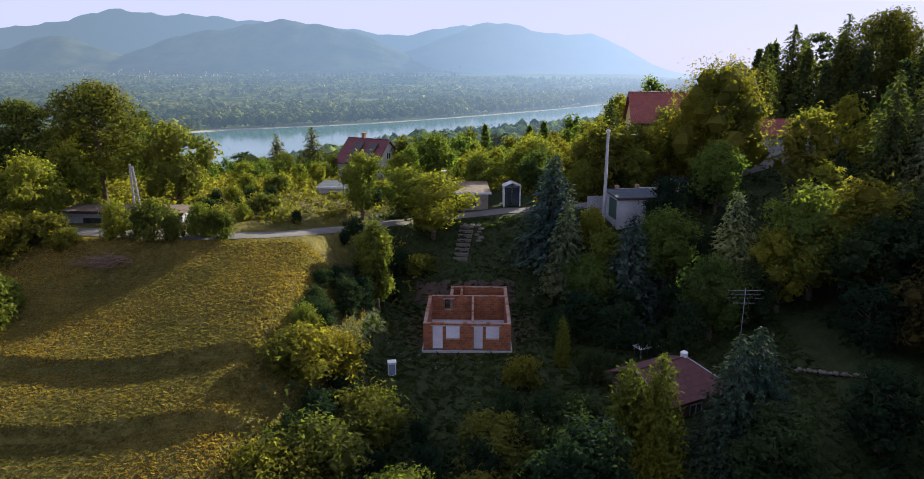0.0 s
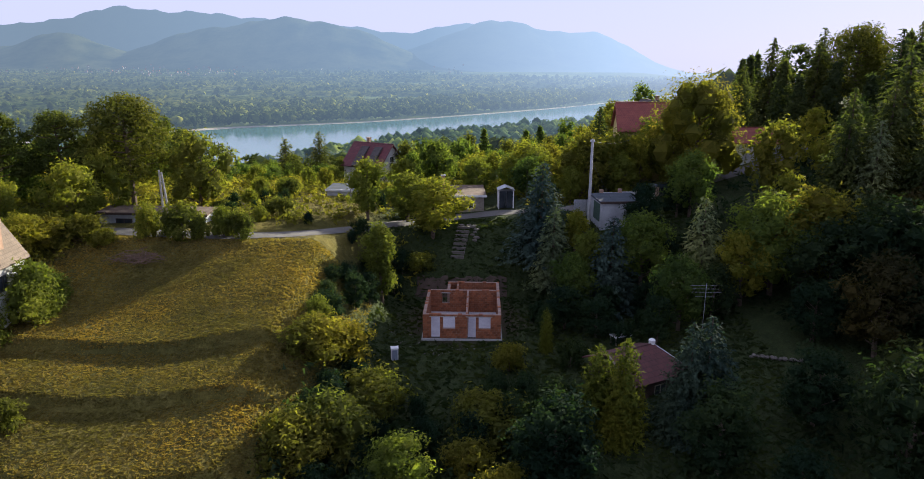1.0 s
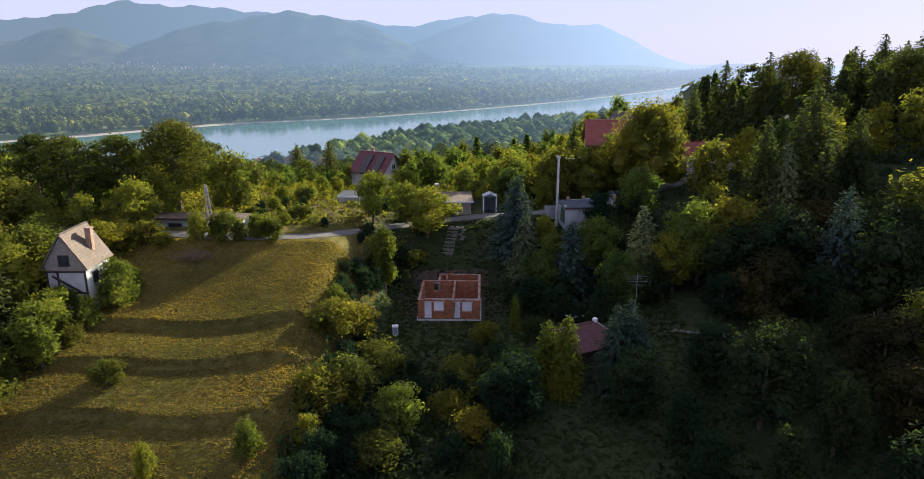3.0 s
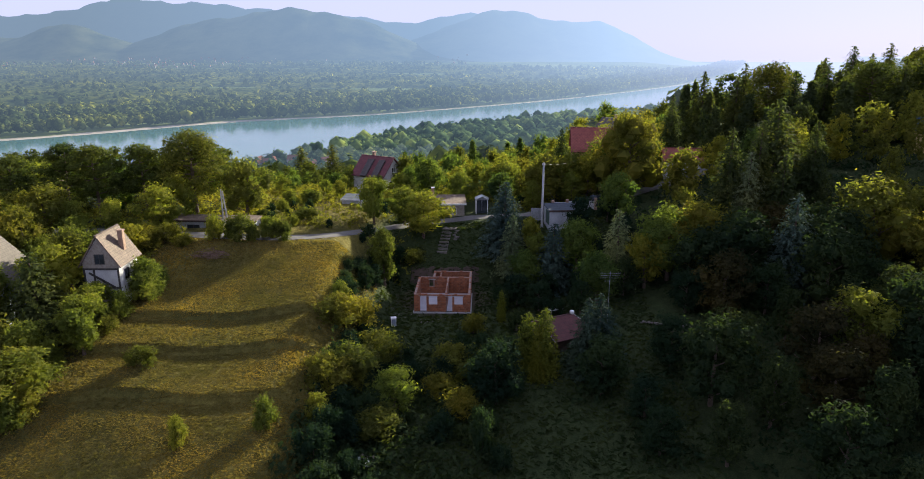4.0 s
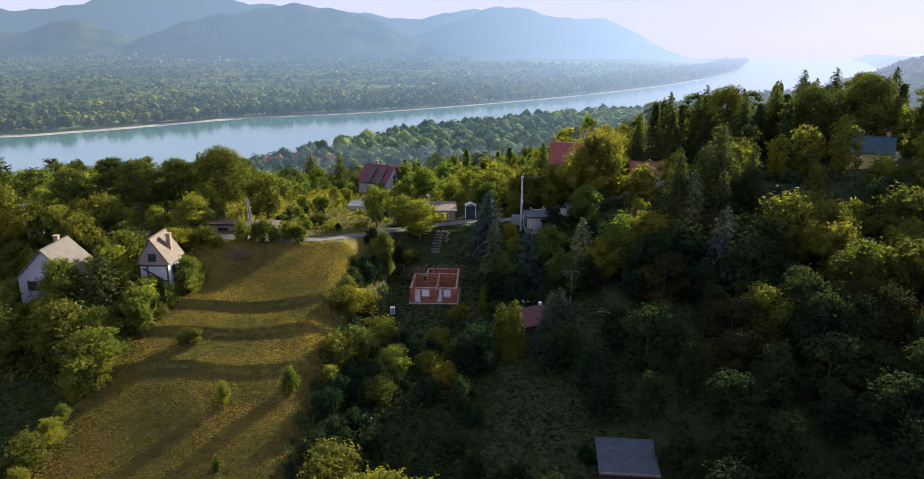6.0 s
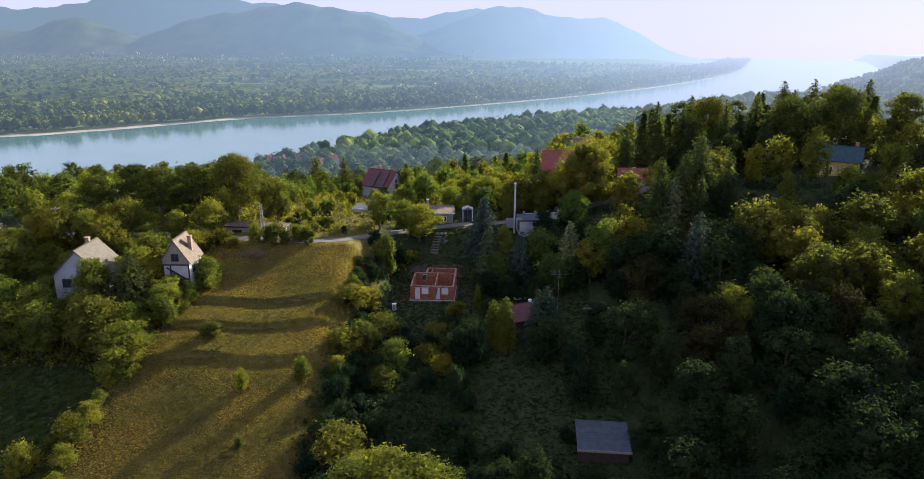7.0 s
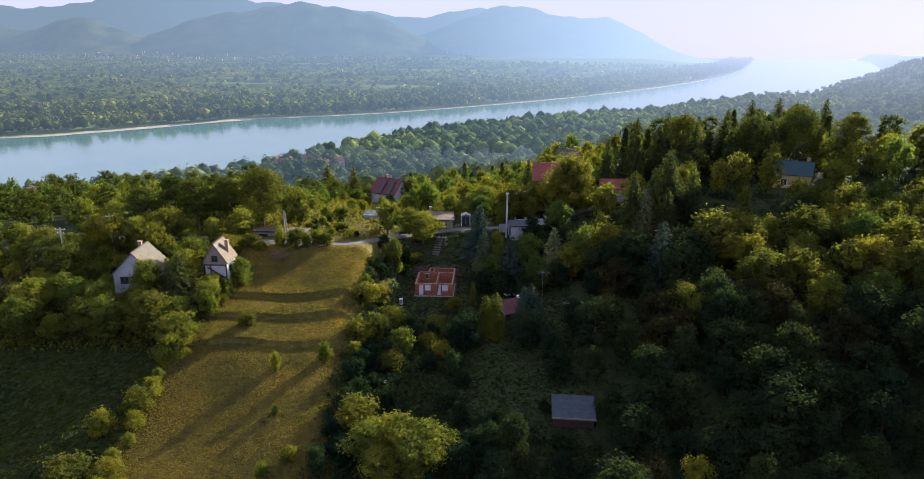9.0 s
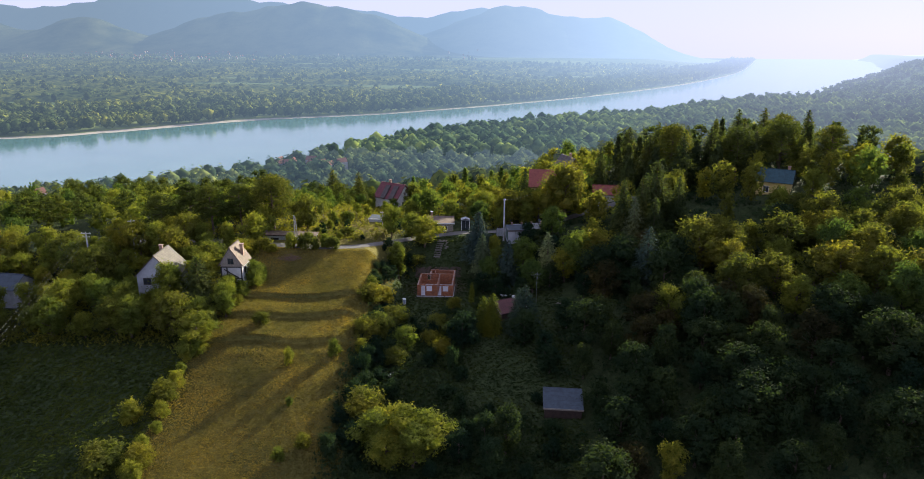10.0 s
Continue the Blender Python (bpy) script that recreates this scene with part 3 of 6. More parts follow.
def spruce(name, label, seed, h, r, mat, levels=28, size=0.36, skirt=0.06, power=0.9, cat="conifer", upward=-0.35):
    """A conifer: whorls of drooping boughs that shorten towards a pointed top."""
    rng = np.random.default_rng(seed)
    root = empty(name)
    tube_bm = tube(bmesh.new(), [(0, 0, -0.4), (0, 0, h * 0.5), (0, 0, h * 0.98)], [0.02 * h, 0.012 * h, 0.003 * h], 6)
    part("trunk", tube_bm, BARK, root)
    C, Nn, Al = [], [], []
    for k in range(levels):
        u = k / (levels - 1)
        z = h * (skirt + (0.985 - skirt) * u)
        reach = r * (1 - u) ** power * rng.uniform(0.85, 1.1) + 0.06 * r
        nb_ = max(4, int(11 * (1 - u) + 4))
        for j in range(nb_):
            a_ = 2 * math.pi * (j + rng.uniform(-0.35, 0.35)) / nb_ + k * 0.7
            L = reach * rng.uniform(0.65, 1.12)
            m = max(2, int(L / size * 1.7) + 1)
            t = np.linspace(0.25, 1, m)
            x = np.cos(a_) * L * t + rng.normal(0, 0.10 * size, m)
            y = np.sin(a_) * L * t + rng.normal(0, 0.10 * size, m)
            zz = z - 0.30 * L * t ** 1.3 + 0.12 * L * t ** 3 + rng.normal(0, 0.14 * size, m)
            C.append(np.column_stack([x, y, zz]))
            Nn.append(np.column_stack([np.cos(a_) * np.full(m, 0.5), np.sin(a_) * np.full(m, 0.5), np.full(m, 0.8)]))
            Al.append(np.column_stack([np.full(m, np.cos(a_)), np.full(m, np.sin(a_)), np.full(m, upward)]))
    C, Nn = np.vstack(C), np.vstack(Nn)
    V = cards(rng, C, Nn, size, 0.9, 0.45, np.vstack(Al))
    crown = new("crown", mesh_np("crown", V, faces_of(V), mat))
    crown.parent = root
    return tagged(root, label, cat)


def pine(name, label, seed, h, r, mat, clumps=26, low=0.36, flat=0.5, cat="pine"):
    """A tall pine: bare trunk below and flat plates of needles above."""
    rng = np.random.default_rng(seed)
    root = empty(name)
    bm = bmesh.new()
    lean = rng.normal(0, 0.03 * h, 2)
    tube(bm, [(0, 0, -0.4), (lean[0] * 0.4, lean[1] * 0.4, h * 0.45), (lean[0], lean[1], h * 0.93)], [0.022 * h, 0.016 * h, 0.004 * h], 7)
    C, Nn = [], []
    for k in range(clumps):
        u = (k + 0.5) / clumps
        z = h * (low + (0.94 - low) * u)
        a_ = k * 2.39 + rng.uniform(-0.4, 0.4)
        d = r * 0.86 * math.sqrt(max(0.0, 1 - (1.02 * u) ** 2)) * (0.62 + 0.38 * min(1, u * 4)) * rng.uniform(0.5, 1.0)
        c = np.array([lean[0] * u + math.cos(a_) * d, lean[1] * u + math.sin(a_) * d, z])
        br = r * rng.uniform(0.24, 0.4)
        m = int(190 * (br / (0.33 * r)) ** 2)
        v = rng.normal(0, 1, (m, 3))
        v /= np.linalg.norm(v, axis=1)[:, None]
        C.append(c + v * br * rng.uniform(0.45, 1.1, m)[:, None] * np.array([1, 1, flat]))
        Nn.append(v + np.array([0, 0, 0.9]))
        f = min(0.95, (z - 0.05 * h) / (0.93 * h))
        tube(bm, [(lean[0] * f, lean[1] * f, z - 0.05 * h), tuple(c)], [0.007 * h, 0.002 * h], 4)
    C, Nn = np.vstack(C), np.vstack(Nn)
    part("trunk", bm, BARK, root)
    V = cards(rng, C, Nn, 0.32, 0.8)
    crown = new("crown", mesh_np("crown", V, faces_of(V), mat))
    crown.parent = root
    return tagged(root, label, cat)




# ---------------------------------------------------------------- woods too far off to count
# leaves with the glow of haze_material mixed into them
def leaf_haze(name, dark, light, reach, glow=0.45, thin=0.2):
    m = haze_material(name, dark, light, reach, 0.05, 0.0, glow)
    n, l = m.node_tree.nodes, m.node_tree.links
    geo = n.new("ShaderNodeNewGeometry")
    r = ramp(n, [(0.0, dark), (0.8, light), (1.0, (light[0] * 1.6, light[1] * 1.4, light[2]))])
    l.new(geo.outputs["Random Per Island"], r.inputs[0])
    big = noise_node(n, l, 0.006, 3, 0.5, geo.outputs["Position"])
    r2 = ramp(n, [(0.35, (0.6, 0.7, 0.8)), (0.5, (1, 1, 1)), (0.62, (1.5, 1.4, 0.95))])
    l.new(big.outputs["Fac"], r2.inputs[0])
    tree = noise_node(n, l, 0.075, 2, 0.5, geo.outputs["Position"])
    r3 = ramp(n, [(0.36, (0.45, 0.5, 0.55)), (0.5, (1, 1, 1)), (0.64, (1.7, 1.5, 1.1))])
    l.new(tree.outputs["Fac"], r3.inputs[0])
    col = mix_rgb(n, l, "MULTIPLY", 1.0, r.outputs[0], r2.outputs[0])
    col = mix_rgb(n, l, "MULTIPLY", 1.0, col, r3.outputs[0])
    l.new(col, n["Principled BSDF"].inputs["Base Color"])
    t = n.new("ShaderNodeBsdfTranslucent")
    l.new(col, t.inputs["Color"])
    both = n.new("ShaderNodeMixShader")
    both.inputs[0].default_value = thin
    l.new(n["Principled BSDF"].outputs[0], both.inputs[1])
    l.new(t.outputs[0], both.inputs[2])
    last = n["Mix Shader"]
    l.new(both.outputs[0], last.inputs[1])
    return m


def wood(name, label, P, h, n_cards, size, mat, seed, slender=0.42):
    """Many small tree crowns in one mesh: P holds x, y, z; h the heights."""
    rng = np.random.default_rng(seed)
    k = len(P)
    v = rng.normal(0, 1, (k, n_cards, 3))
    v /= np.linalg.norm(v, axis=2)[:, :, None]
    v[:, :, 2] = np.abs(v[:, :, 2]) * 1.1 - 0.25
    rad = (h * slender * rng.uniform(0.75, 1.25, k))[:, None, None] * rng.uniform(0.6, 1.05, (k, n_cards, 1))
    tall = np.array([1, 1, 1.15])
    C = P[:, None, :] + v * rad * tall + np.stack([np.zeros(k), np.zeros(k), h * 0.55], 1)[:, None, :]
    V = cards(rng, C.reshape(-1, 3), (v + np.array([0, 0, 0.35])).reshape(-1, 3), size * 1.1, 1.1, 0.22)
    s = np.repeat(h / h.mean(), n_cards * 2)
    Q = V.reshape(-1, 3, 3)
    mid = Q.mean(1, keepdims=True)
    Q = mid + (Q - mid) * s[:, None, None]
    # the shaded body of each crown, a rough ball inside the leaves
    bm = bmesh.new()
    bmesh.ops.create_icosphere(bm, subdivisions=1, radius=1.0)
    ball = np.array([v.co[:] for v in bm.verts])
    tris = np.array([[v.index for v in f.verts] for f in bm.faces])
    bm.free()
    R = rad.mean(1)[:, None, :] * 0.98
    B = P[:, None, :] + ball[None] * R * tall * rng.uniform(0.8, 1.15, (k, 12, 1)) + np.stack([np.zeros(k), np.zeros(k), h * 0.55], 1)[:, None, :]
    F = (tris[None] + 12 * np.arange(k)[:, None, None]).reshape(-1, 3)
    me_ = mesh_np(name, np.vstack([Q.reshape(-1, 3), B.reshape(-1, 3)]), np.vstack([faces_of(V), F + len(V)]), mat)
    me_.polygons.foreach_set("use_smooth", np.ones(len(me_.polygons), dtype=bool))
    return tagged(new(name, me_), label, "woods", kind="stuff")


def near_bank_y(x):
    return np.interp(x, [p[0] for p in NEAR_BANK], [p[1] for p in NEAR_BANK])


def far_bank_y(x):
    return np.interp(x, [p[0] for p in FAR_BANK], [p[1] for p in FAR_BANK])


rs = np.random.default_rng(77)
SLOPE_LEAF = leaf_haze("slope_leaves", (0.03, 0.05, 0.012), (0.09, 0.115, 0.024), 4200)
# the slope below the lane, down to the river flats
x = rs.uniform(-480, 260, 2700)
y = rs.uniform(95, 450, 2700)
ok = (y < near_bank_y(x) - 8) & (np.abs(x) < 60 + y * 0.85)
P = np.column_stack([x, y, ground(x, y)])[ok]
wood("slope_woods", "mixed green woods and gardens falling to the river", P, rs.uniform(6, 12, len(P)), 24, 1.6, SLOPE_LEAF, 1)
x = rs.uniform(84, 300, 1800)
y = rs.uniform(-30, 200, 1800)
ok = (y > np.interp(x, [78, 96, 104, 125, 150], [66, 50, 24, -8, -30]) + 2) & (x < 60 + 0.75 * (y + 112))
P = np.column_stack([x, y, ground(x, y)])[ok]
wood("slope_woods", "mixed woods behind the hilltop", P, rs.uniform(4.5, 8, len(P)), 26, 1.2, SLOPE_LEAF, 13, 0.5)
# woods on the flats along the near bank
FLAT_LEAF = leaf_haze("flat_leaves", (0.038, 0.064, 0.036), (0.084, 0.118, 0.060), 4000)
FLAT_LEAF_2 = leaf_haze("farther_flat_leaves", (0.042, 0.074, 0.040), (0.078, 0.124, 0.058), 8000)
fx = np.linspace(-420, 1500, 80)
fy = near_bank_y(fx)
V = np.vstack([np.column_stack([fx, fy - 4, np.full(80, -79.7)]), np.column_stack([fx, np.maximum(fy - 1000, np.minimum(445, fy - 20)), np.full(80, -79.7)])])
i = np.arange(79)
# sheet with haze glow, laid so no unhazed ground shows between trees
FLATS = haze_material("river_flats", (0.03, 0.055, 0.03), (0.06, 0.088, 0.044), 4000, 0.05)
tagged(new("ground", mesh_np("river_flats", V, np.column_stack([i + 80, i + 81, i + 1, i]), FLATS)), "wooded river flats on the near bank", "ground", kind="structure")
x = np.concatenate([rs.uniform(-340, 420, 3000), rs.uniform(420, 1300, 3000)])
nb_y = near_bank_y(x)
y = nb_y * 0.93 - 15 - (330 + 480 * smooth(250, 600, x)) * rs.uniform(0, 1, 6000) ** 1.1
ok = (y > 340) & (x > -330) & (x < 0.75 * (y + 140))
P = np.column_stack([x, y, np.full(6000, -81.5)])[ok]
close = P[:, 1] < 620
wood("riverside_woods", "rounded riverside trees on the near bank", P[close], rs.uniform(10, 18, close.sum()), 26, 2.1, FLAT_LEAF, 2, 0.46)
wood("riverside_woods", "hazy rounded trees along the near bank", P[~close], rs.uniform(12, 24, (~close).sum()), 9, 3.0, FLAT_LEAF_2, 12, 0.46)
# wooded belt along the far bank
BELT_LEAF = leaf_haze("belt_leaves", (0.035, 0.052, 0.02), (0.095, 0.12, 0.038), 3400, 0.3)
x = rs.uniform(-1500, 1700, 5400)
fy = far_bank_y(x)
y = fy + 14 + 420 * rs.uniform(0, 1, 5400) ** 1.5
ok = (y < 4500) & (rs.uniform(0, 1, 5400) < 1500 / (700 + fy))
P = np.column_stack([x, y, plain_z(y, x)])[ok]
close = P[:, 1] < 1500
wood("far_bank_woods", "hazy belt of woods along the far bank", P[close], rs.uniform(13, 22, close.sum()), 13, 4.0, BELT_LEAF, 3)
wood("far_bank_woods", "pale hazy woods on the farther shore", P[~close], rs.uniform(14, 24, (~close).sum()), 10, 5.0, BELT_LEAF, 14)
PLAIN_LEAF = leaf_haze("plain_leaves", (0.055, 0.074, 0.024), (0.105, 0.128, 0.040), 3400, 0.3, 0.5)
# copses and hedgerows on the plain behind
def plain_patch(x, y):
    """Above 0 where the plain is wooded, in bands along the river."""
    return np.sin(y * 0.021 + 0.9 * np.sin(x * 0.0016)) + 0.8 * np.sin(x * 0.0031 + y * 0.007) + 0.35 * np.sin(x * 0.012 + 1) + 0.35


def canopy_z(X, Y):
    rng = np.random.default_rng(5)
    h = rng.uniform(5, 13, X.shape) * smooth(-0.15, 0.15, plain_patch(X, Y)) * smooth(250, 330, Y - far_bank_y(X)) * (1 - smooth(3000, 3500, Y + np.clip(X, 0, 900) * 0.9))
    return plain_z(Y, X) - 1.5 + h


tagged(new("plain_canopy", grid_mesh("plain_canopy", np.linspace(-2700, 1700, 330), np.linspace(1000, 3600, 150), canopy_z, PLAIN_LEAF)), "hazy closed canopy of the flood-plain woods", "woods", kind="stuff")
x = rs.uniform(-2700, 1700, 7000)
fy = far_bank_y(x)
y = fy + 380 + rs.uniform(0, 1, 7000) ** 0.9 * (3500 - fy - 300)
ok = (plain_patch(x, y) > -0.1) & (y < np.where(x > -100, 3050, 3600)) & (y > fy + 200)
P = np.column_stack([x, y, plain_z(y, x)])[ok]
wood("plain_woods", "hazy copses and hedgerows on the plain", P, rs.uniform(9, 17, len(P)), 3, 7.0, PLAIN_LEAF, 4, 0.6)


def grove(name, label, spots, kinds, mat, seed):
    """Trees that stand too thick to count, in one mesh: spots are (x, y, scale); kinds name the crowns that they take in turn."""
    rng = np.random.default_rng(seed)
    crowns = []
    for kind in kinds:
        for rep in range(2):
            if kind == "leaf":
                C, Nn, md = leaf_crown(rng, 8, 3.7, 18, 34, 0.12, 1.0)
                size = 0.5
            elif kind == "tall":
                C, Nn, md = leaf_crown(rng, 9, 2.8, 18, 32, 0.10, 1.25)
                size = 0.46
            elif kind == "pine":
                C, Nn, md = leaf_crown(rng, 11, 3.3, 16, 32, 0.38, 0.5)
                size = 0.5
            else:
                t = rng.uniform(0, 1, 760) ** 0.8
                ang = rng.uniform(0, 2 * math.pi, 760)
                rad = 2.7 * (1.03 - t) ** 0.8 * rng.uniform(0.45, 1.1, 760) * (0.8 + 0.25 * np.sin(t * 60))
                C = np.column_stack([np.cos(ang) * rad, np.sin(ang) * rad, 10.5 * (0.1 + 0.9 * t) - 0.3 * rad])
                Nn = np.column_stack([np.cos(ang), np.sin(ang), np.full(760, 0.7)])
                size, md = 0.55, None
            V = cards(rng, C, Nn, size, 0.8)
            crowns.append(V if md is None else np.vstack([V, cores(rng, md, 0.5 if kind == "pine" else 1.0, 5)]))
    out = []
    for x, y, s in spots:
        V = crowns[rng.integers(len(crowns))]
        a_ = rng.uniform(0, 2 * math.pi)
        R = np.array([[math.cos(a_), -math.sin(a_), 0], [math.sin(a_), math.cos(a_), 0], [0, 0, 1]])
        w = rng.uniform(0.9, 1.15)
        out.append((V * np.array([s * w, s * w, s])) @ R.T + np.array([x, y, gz(x, y) - 0.3]))
    V = np.vstack(out)
    return tagged(new(name, mesh_np(name, V, faces_of(V), mat)), label, "woods", kind="stuff")

x = rs.uniform(640, 2600, 5200)
y = rs.uniform(1300, 3150, 5200)
ok = (y < near_bank_y(x) - 12) & (x < 0.75 * (y + 100))
P = np.column_stack([x, y, bank_hill_z(x, y)])[ok]
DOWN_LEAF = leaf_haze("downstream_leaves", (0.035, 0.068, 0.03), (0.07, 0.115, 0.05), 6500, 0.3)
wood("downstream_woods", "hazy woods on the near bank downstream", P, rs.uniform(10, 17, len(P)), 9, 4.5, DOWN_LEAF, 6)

# village at the foot of the hills: white walls and pitched roofs
def village(name, label, P, mats, seed, size=9.0):
    rng = np.random.default_rng(seed)
    walls, roofs = [], []
    for x, y, z in P:
        a_ = rng.uniform(0, math.pi)
        R = np.array([[math.cos(a_), -math.sin(a_)], [math.sin(a_), math.cos(a_)]])
        w, d, h = size * rng.uniform(0.7, 1.3), size * rng.uniform(0.6, 1.0), size * rng.uniform(0.5, 0.8)
        c = (np.array([(-w, -d), (w, -d), (w, d), (-w, d)]) / 2) @ R.T + (x, y)
        rm = (np.array([(-w / 2, 0), (w / 2, 0)]) @ R.T) + (x, y)
        low, top_ = [(*q, z - 3) for q in c], [(*q, z + h) for q in c]
        for k in range(4):
            walls += [low[k], low[(k + 1) % 4], top_[(k + 1) % 4], top_[k]]
        r0, r1 = (*rm[0], z + h * 1.6), (*rm[1], z + h * 1.6)
        roofs += [top_[0], top_[1], r1, r0, top_[2], top_[3], r0, r1]
    V = np.array(walls + roofs)
    me_ = mesh_np(name, V, quads_of(V), mats)
    idx = np.zeros(len(V) // 4, dtype=np.int32)
    idx[len(walls) // 4:] = 1
    me_.polygons.foreach_set("material_index", idx)
    return tagged(new(name, me_), label, "houses", kind="stuff")


# walls and roofs take the painted haze glow in their materials as well
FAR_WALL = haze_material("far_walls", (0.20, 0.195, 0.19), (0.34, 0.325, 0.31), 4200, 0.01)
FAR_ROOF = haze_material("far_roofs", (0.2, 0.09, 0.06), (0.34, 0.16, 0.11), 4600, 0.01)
x = rs.uniform(-2900, -60, 420)
y = 3000 + 800 * rs.uniform(0, 1, 420)
keep = np.sin(x * 0.003) + rs.normal(0, 0.7, 420) > 0.1
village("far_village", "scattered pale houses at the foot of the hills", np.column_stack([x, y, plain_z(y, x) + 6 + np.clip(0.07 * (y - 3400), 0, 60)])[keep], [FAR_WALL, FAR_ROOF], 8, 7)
x, y = rs.uniform(900, 1500, 9), rs.uniform(1250, 1700, 9)
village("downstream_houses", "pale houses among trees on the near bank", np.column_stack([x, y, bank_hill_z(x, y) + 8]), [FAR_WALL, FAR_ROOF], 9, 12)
x = np.concatenate([rs.uniform(-150, -75, 6), rs.normal(-196, 10, 7), rs.normal(-157, 9, 6), rs.normal(-292, 14, 4), rs.normal(-264, 8, 2)])
y = np.concatenate([rs.uniform(205, 300, 6), rs.normal(548, 9, 7), rs.normal(535, 9, 6), rs.normal(352, 8, 4), rs.normal(400, 6, 2)])
LOW_ROOF = haze_material("low_roofs", (0.12, 0.06, 0.045), (0.19, 0.10, 0.075), 3600, 0.05)
village("lower_houses", "red-roofed houses low on the slope and by the river", np.column_stack([x, y, np.maximum(ground(x, y), -80) + 4.5]), [FAR_WALL, LOW_ROOF], 10, 9)

PROTO, USED = {}, set()


def plant(kind, x, y, s=1.0, wide=1.0, rot=None, label="", sink=0.1):
    """Sets a tree of a kind on the ground; s scales it, wide its spread."""
    root = PROTO[kind]
    rot = rng_plan.uniform(0, 360) if rot is None else rot
    m = pose(x, y, gz(x, y) - sink, 0, 0, rot) @ Matrix.Diagonal((s * wide, s * wide, s, 1))
    if kind in USED:
        root = copy_thing(root, m)
    else:
        USED.add(kind)
        root.matrix_basis = m
    if label:
        root["label"] = label
    return root


rng_plan = np.random.default_rng(11)
# kinds are built about 8 m high (bushes 3 m) and scaled in place
PROTO["leaf_a"] = leaf_tree("broadleaf_tree", "mid-green broadleaf tree with a full rounded crown", 1, 8, 3.4, LEAF_GREEN)
PROTO["leaf_b"] = leaf_tree("broadleaf_tree", "green broadleaf tree on the wooded slope, darkened for shade", 2, 8, 3.0, LEAF_SHADE, 24, 80)
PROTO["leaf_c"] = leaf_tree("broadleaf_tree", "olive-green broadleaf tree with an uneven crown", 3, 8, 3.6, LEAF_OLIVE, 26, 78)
PROTO["leaf_d"] = leaf_tree("broadleaf_tree", "olive-brown broadleaf tree in the wood, dulled for shade", 18, 8, 3.3, LEAF_OLIVE_SHADE, 24, 80)
PROTO["upright"] = leaf_tree("broadleaf_tree", "green young tree with upright shoots, dulled for shade", 23, 8, 2.4, LEAF_OLIVE_SHADE, 22, 88, flat=1.4)
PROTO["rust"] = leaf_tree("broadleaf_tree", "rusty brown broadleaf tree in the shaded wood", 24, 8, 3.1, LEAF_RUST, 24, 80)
PROTO["lane_tree"] = leaf_tree("broadleaf_tree", "large olive-green broadleaf tree beside the lane", 22, 13.5, 6.4, LEAF_OLIVE, 60, 96, 0.27, 0.12)
PROTO["yellow_a"] = leaf_tree("broadleaf_tree", "yellow-green broadleaf tree lit from behind", 4, 8, 3.3, LEAF_YELLOW)
PROTO["yellow_b"] = leaf_tree("broadleaf_tree", "yellow-green young tree with upright shoots", 5, 8, 2.6, LEAF_YELLOW, 22, 88, flat=1.25)
PROTO["poplar"] = leaf_tree("slender_tree", "slender yellow-green tree beside the meadow", 6, 8, 1.7, LEAF_YELLOW, 26, 80, 0.26, 0.08, flat=1.5)
PROTO["birch"] = leaf_tree("birch_tree", "pale yellow-green birch with hanging twigs", 7, 8, 3.0, LEAF_YELLOW, 28, 105, 0.28, 0.1, droop=0.35)
PROTO["bush"] = leaf_tree("bush", "dense green bush on the overgrown slope", 8, 3, 2.1, LEAF_SHADE, 16, 86, 0.215, 0.05, "bush", flat=1.25)
PROTO["bush_yellow"] = leaf_tree("bush", "yellow-green bush at the meadow edge", 9, 3, 2.0, LEAF_YELLOW, 16, 86, 0.215, 0.05, "bush", flat=1.3)
PROTO["bush_olive"] = leaf_tree("bush", "olive-green scrub bush on rough ground", 10, 3, 2.2, LEAF_OLIVE, 16, 90, 0.215, 0.05, "bush")
PROTO["scrub"] = leaf_tree("bush", "green thorny scrub bush, darkened for shade", 20, 3, 2.2, LEAF_SHADE, 16, 86, 0.215, 0.05, "bush")
PROTO["spruce"] = spruce("spruce_tree", "dark green spruce with drooping boughs", 12, 9, 2.3, NEEDLE_DARK, 34, 0.25, 0.05, 0.7)
PROTO["pale_spruce"] = spruce("spruce_tree", "pale olive-green spruce with layered boughs", 21, 9, 2.4, NEEDLE_PALE, 36, 0.25, 0.04, 0.7)
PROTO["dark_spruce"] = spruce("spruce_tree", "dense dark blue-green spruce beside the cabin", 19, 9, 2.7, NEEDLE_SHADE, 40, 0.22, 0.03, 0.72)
PROTO["blue"] = spruce("blue_spruce", "blue-grey spruce with layered boughs", 13, 9, 2.7, NEEDLE_BLUE, 36, 0.25, 0.05, 0.68)
PROTO["conifer"] = spruce("conifer", "tall dark conifer on the hilltop", 14, 13, 2.9, NEEDLE_DARK, 40, 0.36, 0.08, 0.72)
PROTO["thuja"] = spruce("thuja", "dense columnar thuja beside the cabin", 15, 5.5, 1.25, THUJA, 40, 0.19, 0.02, 0.35, "thuja", 1.6)
PROTO["pine_a"] = pine("pine_tree", "tall pine with a rounded dark crown", 16, 12, 4.9, NEEDLE_OLIVE, 34, 0.34, 0.62)
